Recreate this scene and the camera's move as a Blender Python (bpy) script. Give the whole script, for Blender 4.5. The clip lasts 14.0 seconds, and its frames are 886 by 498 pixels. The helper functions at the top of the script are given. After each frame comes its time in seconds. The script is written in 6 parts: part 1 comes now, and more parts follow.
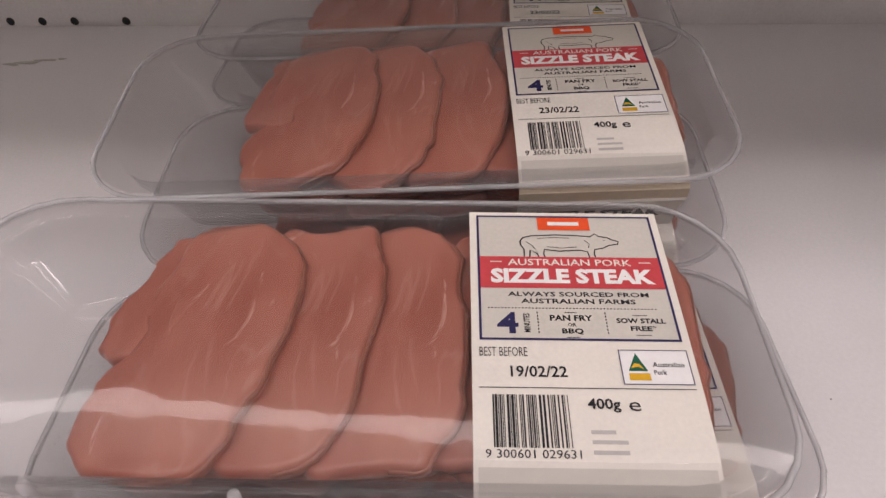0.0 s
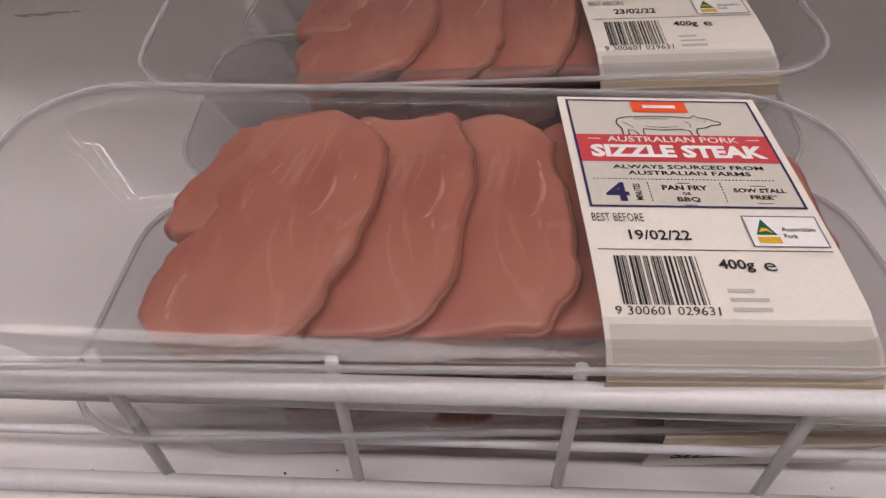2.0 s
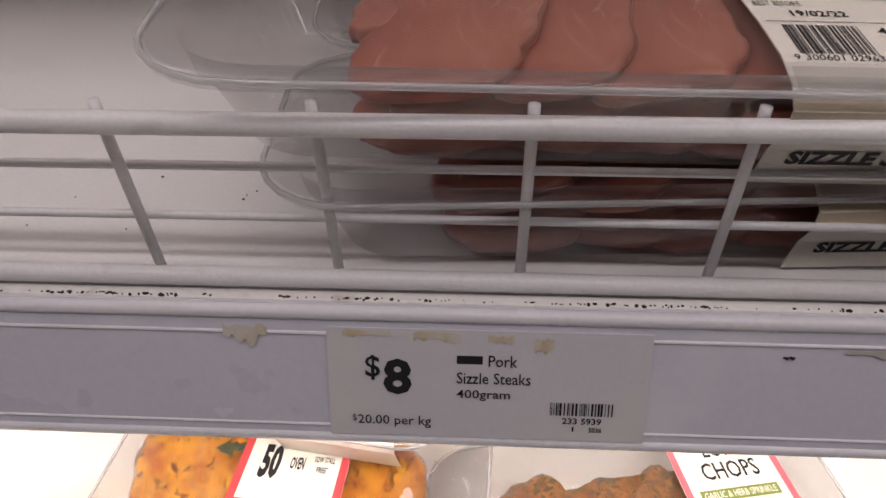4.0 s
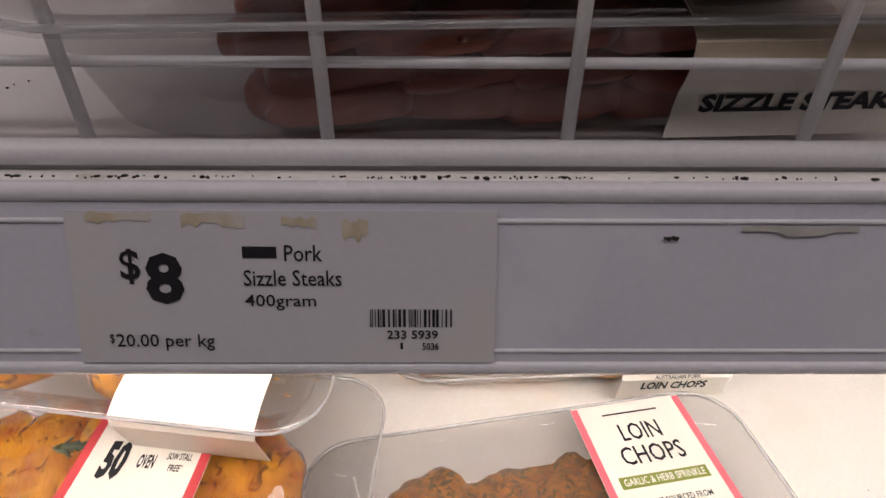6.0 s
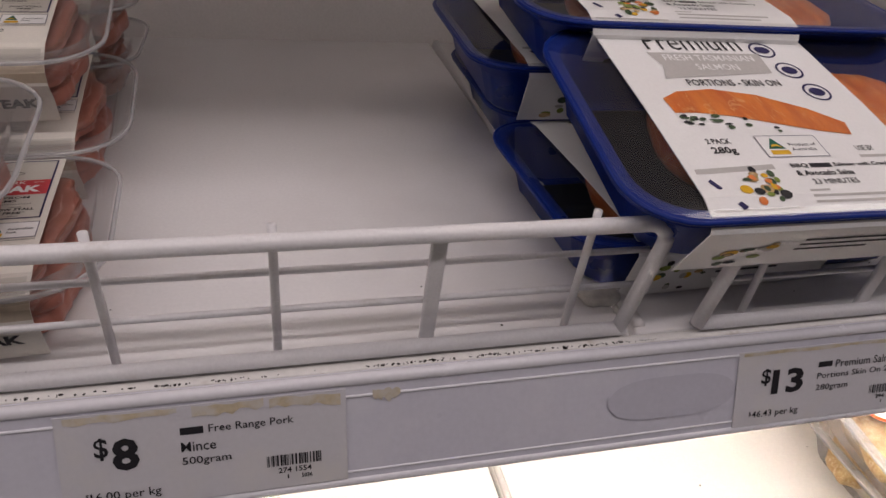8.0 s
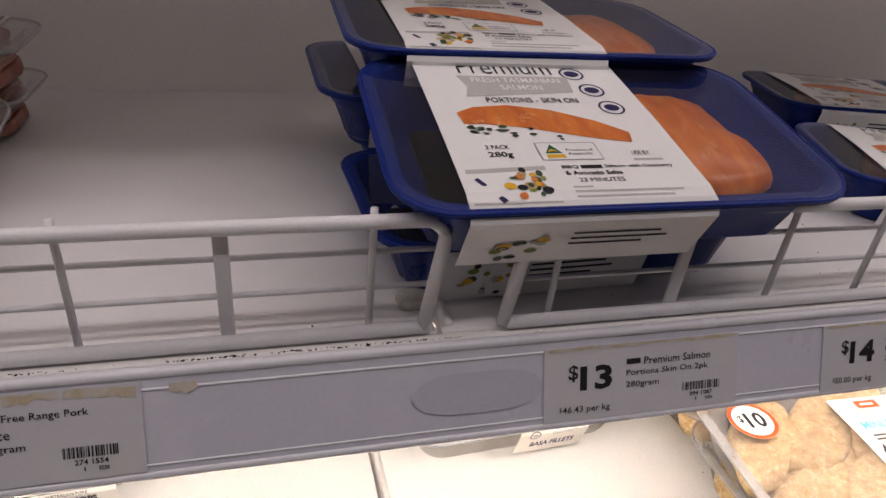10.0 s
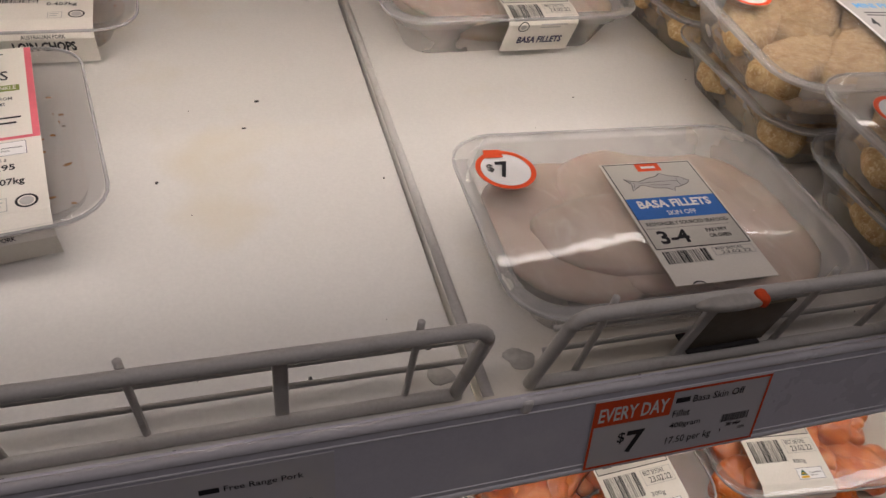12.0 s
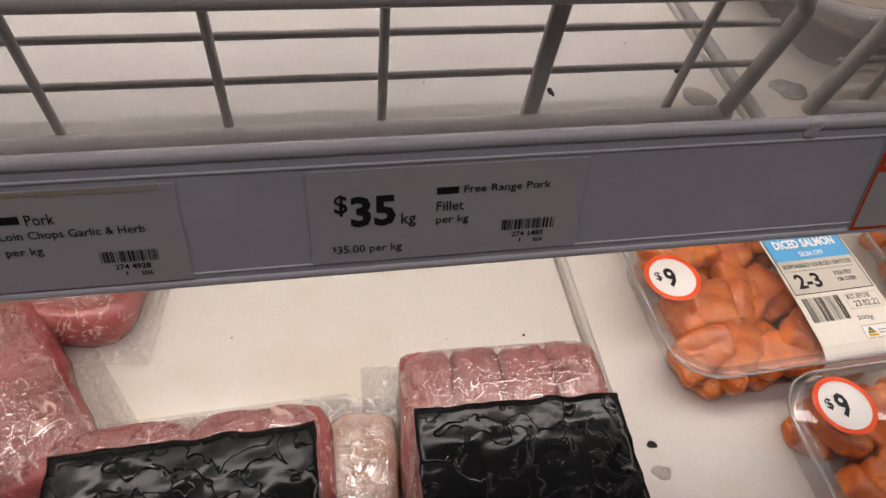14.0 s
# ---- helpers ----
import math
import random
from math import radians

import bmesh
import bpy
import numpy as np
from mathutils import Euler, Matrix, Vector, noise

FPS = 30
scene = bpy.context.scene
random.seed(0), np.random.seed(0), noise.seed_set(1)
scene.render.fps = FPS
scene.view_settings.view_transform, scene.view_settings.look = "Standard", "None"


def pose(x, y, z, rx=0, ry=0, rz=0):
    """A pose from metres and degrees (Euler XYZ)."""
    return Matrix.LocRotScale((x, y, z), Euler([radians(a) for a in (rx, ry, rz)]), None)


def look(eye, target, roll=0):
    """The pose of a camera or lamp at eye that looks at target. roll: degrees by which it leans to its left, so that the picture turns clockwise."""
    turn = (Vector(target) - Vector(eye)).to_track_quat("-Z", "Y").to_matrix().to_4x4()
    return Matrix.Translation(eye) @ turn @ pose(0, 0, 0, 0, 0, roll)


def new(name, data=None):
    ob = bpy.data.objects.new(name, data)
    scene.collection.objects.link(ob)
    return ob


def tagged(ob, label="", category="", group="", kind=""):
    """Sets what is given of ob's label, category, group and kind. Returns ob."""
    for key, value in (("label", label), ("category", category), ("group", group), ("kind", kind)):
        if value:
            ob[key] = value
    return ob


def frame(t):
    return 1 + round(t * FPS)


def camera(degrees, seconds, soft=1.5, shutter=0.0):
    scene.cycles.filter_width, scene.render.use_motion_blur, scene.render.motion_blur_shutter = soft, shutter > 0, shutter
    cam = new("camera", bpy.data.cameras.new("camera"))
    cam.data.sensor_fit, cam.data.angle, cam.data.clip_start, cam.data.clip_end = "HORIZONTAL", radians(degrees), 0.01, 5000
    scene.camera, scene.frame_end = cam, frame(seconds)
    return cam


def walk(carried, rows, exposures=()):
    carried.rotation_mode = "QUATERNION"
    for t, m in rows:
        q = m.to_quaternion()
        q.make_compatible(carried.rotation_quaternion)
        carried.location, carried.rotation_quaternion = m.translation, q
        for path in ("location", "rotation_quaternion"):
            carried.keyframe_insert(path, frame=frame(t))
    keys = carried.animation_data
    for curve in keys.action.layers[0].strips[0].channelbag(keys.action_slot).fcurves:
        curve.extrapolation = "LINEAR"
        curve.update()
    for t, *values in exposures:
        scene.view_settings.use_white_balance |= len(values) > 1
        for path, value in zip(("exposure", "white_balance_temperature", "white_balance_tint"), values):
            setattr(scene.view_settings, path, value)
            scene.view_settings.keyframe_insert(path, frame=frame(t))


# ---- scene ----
cam = camera(65.33, 14.0)
PATH = [
    (0, (0.055, -0.075, 1.483), (-0.085, 1.384, 0.123), -2.6),
    (0.5, (0.059, -0.059, 1.473), (-0.048, 1.399, 0.107), -2.0),
    (1, (0.052, -0.053, 1.462), (-0.054, 1.4, 0.091), -1.6),
    (1.5, (0.041, -0.063, 1.454), (-0.046, 1.408, 0.101), -1.0),
    (2, (0.019, -0.095, 1.437), (-0.071, 1.409, 0.121), -1.1),
    (2.5, (-0.009, -0.123, 1.421), (-0.113, 1.392, 0.119), -1.6),
    (3, (-0.028, -0.156, 1.414), (-0.139, 1.365, 0.12), -1.8),
    (3.2, (-0.033, -0.167, 1.415), (-0.139, 1.356, 0.124), -1.5),
    (5.5, (-0.019, -0.14, 1.317), (-0.075, 1.511, 0.189), -0.6),
    (6, (0.012, -0.144, 1.316), (0.032, 1.5, 0.177), 0.5),
    (6.5, (0.064, -0.16, 1.323), (0.168, 1.497, 0.207), 1.3),
    (7, (0.134, -0.178, 1.34), (0.307, 1.491, 0.252), 1.4),
    (7.5, (0.191, -0.185, 1.394), (0.615, 1.402, 0.251), 6.1),
    (8, (0.233, -0.205, 1.437), (0.718, 1.399, 0.346), 6.2),
    (8.2, (0.244, -0.211, 1.442), (0.757, 1.41, 0.39), 5.9),
    (10.3, (0.317, -0.282, 1.421), (0.825, 1.419, 0.501), 4.9),
    (10.5, (0.305, -0.299, 1.386), (0.859, 1.379, 0.449), 5.4),
    (11, (0.303, -0.337, 1.331), (0.896, 1.258, 0.281), 7.1),
    (11.5, (0.303, -0.375, 1.273), (0.852, 1.137, 0.085), 7.1),
    (12, (0.295, -0.359, 1.274), (0.829, 0.996, -0.096), 9.4),
    (12.5, (0.286, -0.366, 1.246), (0.822, 0.927, -0.183), 10.7),
    (13, (0.28, -0.376, 1.208), (0.766, 0.861, -0.287), 9.6),
    (13.5, (0.266, -0.381, 1.185), (0.678, 0.829, -0.354), 7.7),
    (14, (0.218, -0.381, 1.162), (0.541, 0.853, -0.378), 7.0),
]
EXPOSURES = [(0, 0.45), (1.5, 0.45), (3, 0.3), (5.5, -0.3), (6.5, -0.35), (7, -0.45), (7.5, -0.3), (8, 0.05), (10.3, -0.15), (11, -1.12), (11.5, -1.3), (12.5, -1.15), (13.5, -0.88), (14, -0.7)]
walk(cam, [(t, look(eye, target, roll)) for t, eye, target, roll in PATH], EXPOSURES)

# ---- world, large lights and exposure ----
world = bpy.data.worlds.new("store_air")
scene.world = world
world.use_nodes = True
world.node_tree.nodes["Background"].inputs[0].default_value = (0.9, 0.93, 1.0, 1)
world.node_tree.nodes["Background"].inputs[1].default_value = 0.015


def area_lamp(name, place, target, sx, sy, watts, colour):
    data = bpy.data.lights.new(name, "AREA")
    data.shape, data.size, data.size_y, data.energy, data.color = "RECTANGLE", sx, sy, watts, colour
    ob = new(name, data)
    ob.matrix_world = look(place, target)
    return ob


CEILING_WATTS, CANOPY_WATTS, TUBE_GLOW = 25.0, 2.0, 22.0
# rows of store lamps under the ceiling, along the aisle
area_lamp("ceiling_lamp_front", (0.3, -0.84, 3.05), (0.3, -0.83, 0), 4.5, 0.16, CEILING_WATTS, (1.0, 0.895, 0.91))
area_lamp("ceiling_lamp_aisle", (0.3, -2.9, 3.05), (0.3, -2.9, 0), 4.5, 0.35, CEILING_WATTS * 0.12, (1.0, 0.895, 0.91))
# the cabinet's own lamp under the front of its canopy
area_lamp("canopy_lamp", (0.4, -0.10, 2.03), (0.4, -0.08, 0), 2.9, 0.05, CANOPY_WATTS, (1.0, 0.88, 0.865))

# ---- materials ----


def nodes_of(name):
    m = bpy.data.materials.new(name)
    m.use_nodes = True
    nt = m.node_tree
    return m, nt, nt.nodes["Principled BSDF"]


def add(nt, kind, **vals):
    n = nt.nodes.new(kind)
    for k, v in vals.items():
        n.inputs[k.replace("_", " ")].default_value = v
    return n


def noise_tex(nt, scale, detail=4.0, rough=0.55, distort=0.0):
    co = nt.nodes.new("ShaderNodeTexCoord")
    n = add(nt, "ShaderNodeTexNoise", Scale=scale, Detail=detail, Roughness=rough, Distortion=distort)
    nt.links.new(co.outputs["Object"], n.inputs["Vector"])
    return n


def ramp(nt, src, stops):
    r = nt.nodes.new("ShaderNodeValToRGB")
    el = r.color_ramp.elements
    while len(el) < len(stops):
        el.new(0.5)
    for e, (p, c) in zip(el, stops):
        e.position, e.color = p, (*c, 1)
    nt.links.new(src, r.inputs[0])
    return r


def mix_rgb(nt, fac, a, b, mode="MIX"):
    m = nt.nodes.new("ShaderNodeMix")
    m.data_type, m.blend_type = "RGBA", mode
    if isinstance(fac, float):
        m.inputs[0].default_value = fac
    else:
        nt.links.new(fac, m.inputs[0])
    for sock, val in ((m.inputs[6], a), (m.inputs[7], b)):
        if isinstance(val, tuple):
            sock.default_value = (*val, 1)
        else:
            nt.links.new(val, sock)
    return m.outputs[2]


def bump(nt, bsdf, src, strength, dist):
    b = add(nt, "ShaderNodeBump", Strength=strength, Distance=dist)
    nt.links.new(src, b.inputs["Height"])
    nt.links.new(b.outputs[0], bsdf.inputs["Normal"])


def surface(name, colour, rough=0.5, var=0.1, grain=300.0, patch=12.0, stain=None, stain_at=(0.55, 0.75), relief=0.05, coat=0.0, metal=0.0, emit=None):
    """Painted, plastic or paper surface with grain and larger stains."""
    m, nt, b = nodes_of(name)
    fine = noise_tex(nt, grain, 3.0)
    big = noise_tex(nt, patch, 4.0, 0.6)
    lo, hi = tuple(c * (1 - var) for c in colour), tuple(min(1, c * (1 + var)) for c in colour)
    col = ramp(nt, fine.outputs[0], ((0.3, lo), (0.7, hi))).outputs[0]
    if stain:
        f = ramp(nt, big.outputs[0], ((stain_at[0], (0, 0, 0)), (stain_at[1], (1, 1, 1)))).outputs[0]
        col = mix_rgb(nt, f, col, stain)
    else:
        f = ramp(nt, big.outputs[0], ((0.3, (1 - var,) * 3), (0.7, (1, 1, 1)))).outputs[0]
        col = mix_rgb(nt, 1.0, col, f, "MULTIPLY")
    nt.links.new(col, b.inputs["Base Color"])
    r = ramp(nt, big.outputs[0], ((0.3, (rough * 0.85,) * 3), (0.7, (min(1, rough * 1.15),) * 3)))
    nt.links.new(r.outputs[0], b.inputs["Roughness"])
    b.inputs["Metallic"].default_value = metal
    b.inputs["Coat Weight"].default_value = coat
    b.inputs["Coat Roughness"].default_value = 0.08
    if name.startswith(("print_", "black_", "blue_")):
        b.inputs["Specular IOR Level"].default_value = 0.15
    bump(nt, b, fine.outputs[0], relief, 0.0004)
    return m


def clear(name, tint=(0.96, 0.965, 0.97), haze=0.05, gloss=0.9, rough=0.03, wrinkle=0.0, wscale=60.0, hazecol=(0.8, 0.8, 0.82), shine=0.028):
    """Thin clear packaging plastic: light goes straight through, with gloss by angle and a little haze."""
    m, nt, b = nodes_of(name)
    nt.nodes.remove(b)
    out = nt.nodes["Material Output"]
    tr = nt.nodes.new("ShaderNodeBsdfTransparent")
    tr.inputs[0].default_value = (*tint, 1)
    gl = nt.nodes.new("ShaderNodeBsdfGlossy")
    gl.inputs["Roughness"].default_value = rough
    gl.inputs[0].default_value = (gloss, gloss, gloss, 1)
    df = nt.nodes.new("ShaderNodeBsdfDiffuse")
    df.inputs[0].default_value = (*hazecol, 1)
    tl = nt.nodes.new("ShaderNodeBsdfTranslucent")
    tl.inputs[0].default_value = (*hazecol, 1)
    lw = nt.nodes.new("ShaderNodeLayerWeight")
    lw.inputs[0].default_value = 0.5
    pw = nt.nodes.new("ShaderNodeMath")
    pw.operation = "POWER"
    pw.inputs[1].default_value = 3.5
    nt.links.new(lw.outputs["Facing"], pw.inputs[0])
    fr = nt.nodes.new("ShaderNodeMath")
    fr.operation = "MULTIPLY_ADD"
    fr.inputs[1].default_value, fr.inputs[2].default_value = 0.50, shine
    nt.links.new(pw.outputs[0], fr.inputs[0])
    m0, m1, m2 = (nt.nodes.new("ShaderNodeMixShader") for _ in range(3))
    m0.inputs[0].default_value = 0.5
    nt.links.new(df.outputs[0], m0.inputs[1])
    nt.links.new(tl.outputs[0], m0.inputs[2])
    n = noise_tex(nt, 18.0, 3.0)
    hz = ramp(nt, n.outputs[0], ((0.25, (haze * 0.6,) * 3), (0.75, (haze * 1.5,) * 3)))
    nt.links.new(hz.outputs[0], m1.inputs[0])
    nt.links.new(tr.outputs[0], m1.inputs[1])
    nt.links.new(m0.outputs[0], m1.inputs[2])
    nt.links.new(fr.outputs[0], m2.inputs[0])
    nt.links.new(m1.outputs[0], m2.inputs[1])
    nt.links.new(gl.outputs[0], m2.inputs[2])
    nt.links.new(m2.outputs[0], out.inputs[0])
    if wrinkle:
        w = noise_tex(nt, wscale, 3.0, 0.6, 0.6)
        bp = add(nt, "ShaderNodeBump", Strength=wrinkle, Distance=0.002)
        high = w.outputs[0]
        if wrinkle > 0.5:
            high = ramp(nt, high, ((0.38, (0, 0, 0)), (0.46, (0.12, 0.12, 0.12)), (0.5, (1, 1, 1)), (0.54, (0.12, 0.12, 0.12)), (0.62, (0, 0, 0)))).outputs[0]
        nt.links.new(high, bp.inputs["Height"])
        nt.links.new(bp.outputs[0], gl.inputs["Normal"])
    return m


def flesh(name, dark, mid, fat, grain=45.0, fat_at=(0.6, 0.7), rough=0.32, stretch=(1, 0.35, 1), relief=0.25, sub=0.12, coat=0.3, lines=0.0):
    """Raw or seasoned meat: body colour in two scales, with fat or crust in streaks."""
    m, nt, b = nodes_of(name)
    co = nt.nodes.new("ShaderNodeTexCoord")
    mp = nt.nodes.new("ShaderNodeMapping")
    mp.inputs["Scale"].default_value = stretch
    nt.links.new(co.outputs["Object"], mp.inputs[0])
    info = nt.nodes.new("ShaderNodeObjectInfo")
    big = add(nt, "ShaderNodeTexNoise", Scale=grain, Detail=5.0, Roughness=0.55)
    veins = add(nt, "ShaderNodeTexNoise", Scale=grain * 2.2, Detail=5.0, Roughness=0.6, Distortion=1.2)
    fine = add(nt, "ShaderNodeTexNoise", Scale=grain * 12, Detail=2.0)
    for n in (big, veins, fine):
        nt.links.new(mp.outputs[0], n.inputs["Vector"])
    col = ramp(nt, big.outputs[0], ((0.3, dark), (0.65, mid))).outputs[0]
    f = ramp(nt, veins.outputs[0], ((fat_at[0], (0, 0, 0)), (fat_at[1], (1, 1, 1)))).outputs[0]
    col = mix_rgb(nt, f, col, fat)
    if lines:
        thin = add(nt, "ShaderNodeTexNoise", Scale=grain * 0.9, Detail=3.0, Roughness=0.5, Distortion=0.8)
        nt.links.new(mp.outputs[0], thin.inputs["Vector"])
        patch = add(nt, "ShaderNodeTexNoise", Scale=grain * 1.3, Detail=2.0, Roughness=0.5)
        nt.links.new(co.outputs["Object"], patch.inputs["Vector"])
        a = ramp(nt, thin.outputs[0], ((0.480, (0, 0, 0)), (0.495, (lines,) * 3), (0.505, (lines,) * 3), (0.520, (0, 0, 0)))).outputs[0]
        c = ramp(nt, patch.outputs[0], ((0.46, (0, 0, 0)), (0.60, (1, 1, 1)))).outputs[0]
        col = mix_rgb(nt, mix_rgb(nt, 1.0, a, c, "MULTIPLY"), col, fat)
    tone = ramp(nt, info.outputs["Random"], ((0.0, (0.86, 0.86, 0.86)), (1.0, (1.0, 1.0, 1.0)))).outputs[0]
    col = mix_rgb(nt, 1.0, col, tone, "MULTIPLY")
    nt.links.new(col, b.inputs["Base Color"])
    b.inputs["Roughness"].default_value = rough
    b.inputs["Subsurface Weight"].default_value = sub
    b.inputs["Subsurface Radius"].default_value = (0.006, 0.002, 0.001)
    b.inputs["Coat Weight"].default_value = coat
    b.inputs["Coat Roughness"].default_value = 0.15
    both = mix_rgb(nt, 0.35, veins.outputs[0], fine.outputs[0])
    bump(nt, b, both, relief, 0.0015)
    return m


def creased(name, colour):
    """Glossy printed film shrunk over meat, with sharp creases."""
    m, nt, b = nodes_of(name)
    b.inputs["Base Color"].default_value = (*colour, 1)
    b.inputs["Specular IOR Level"].default_value = 0.22
    tone = noise_tex(nt, 30.0, 3.0)
    r = ramp(nt, tone.outputs[0], ((0.3, (0.10,) * 3), (0.7, (0.20,) * 3)))
    nt.links.new(r.outputs[0], b.inputs["Roughness"])
    w = noise_tex(nt, 55.0, 2.0, 0.5, 1.0)
    high = ramp(nt, w.outputs[0], ((0.47, (0, 0, 0)), (0.487, (0.15,) * 3), (0.5, (1, 1, 1)), (0.513, (0.15,) * 3), (0.53, (0, 0, 0)))).outputs[0]
    bump(nt, b, high, 0.6, 0.0012)
    return m


def glow(name, colour, strength):
    m, nt, b = nodes_of(name)
    b.inputs["Base Color"].default_value = (*colour, 1)
    b.inputs["Emission Color"].default_value = (*colour, 1)
    b.inputs["Emission Strength"].default_value = strength
    return m


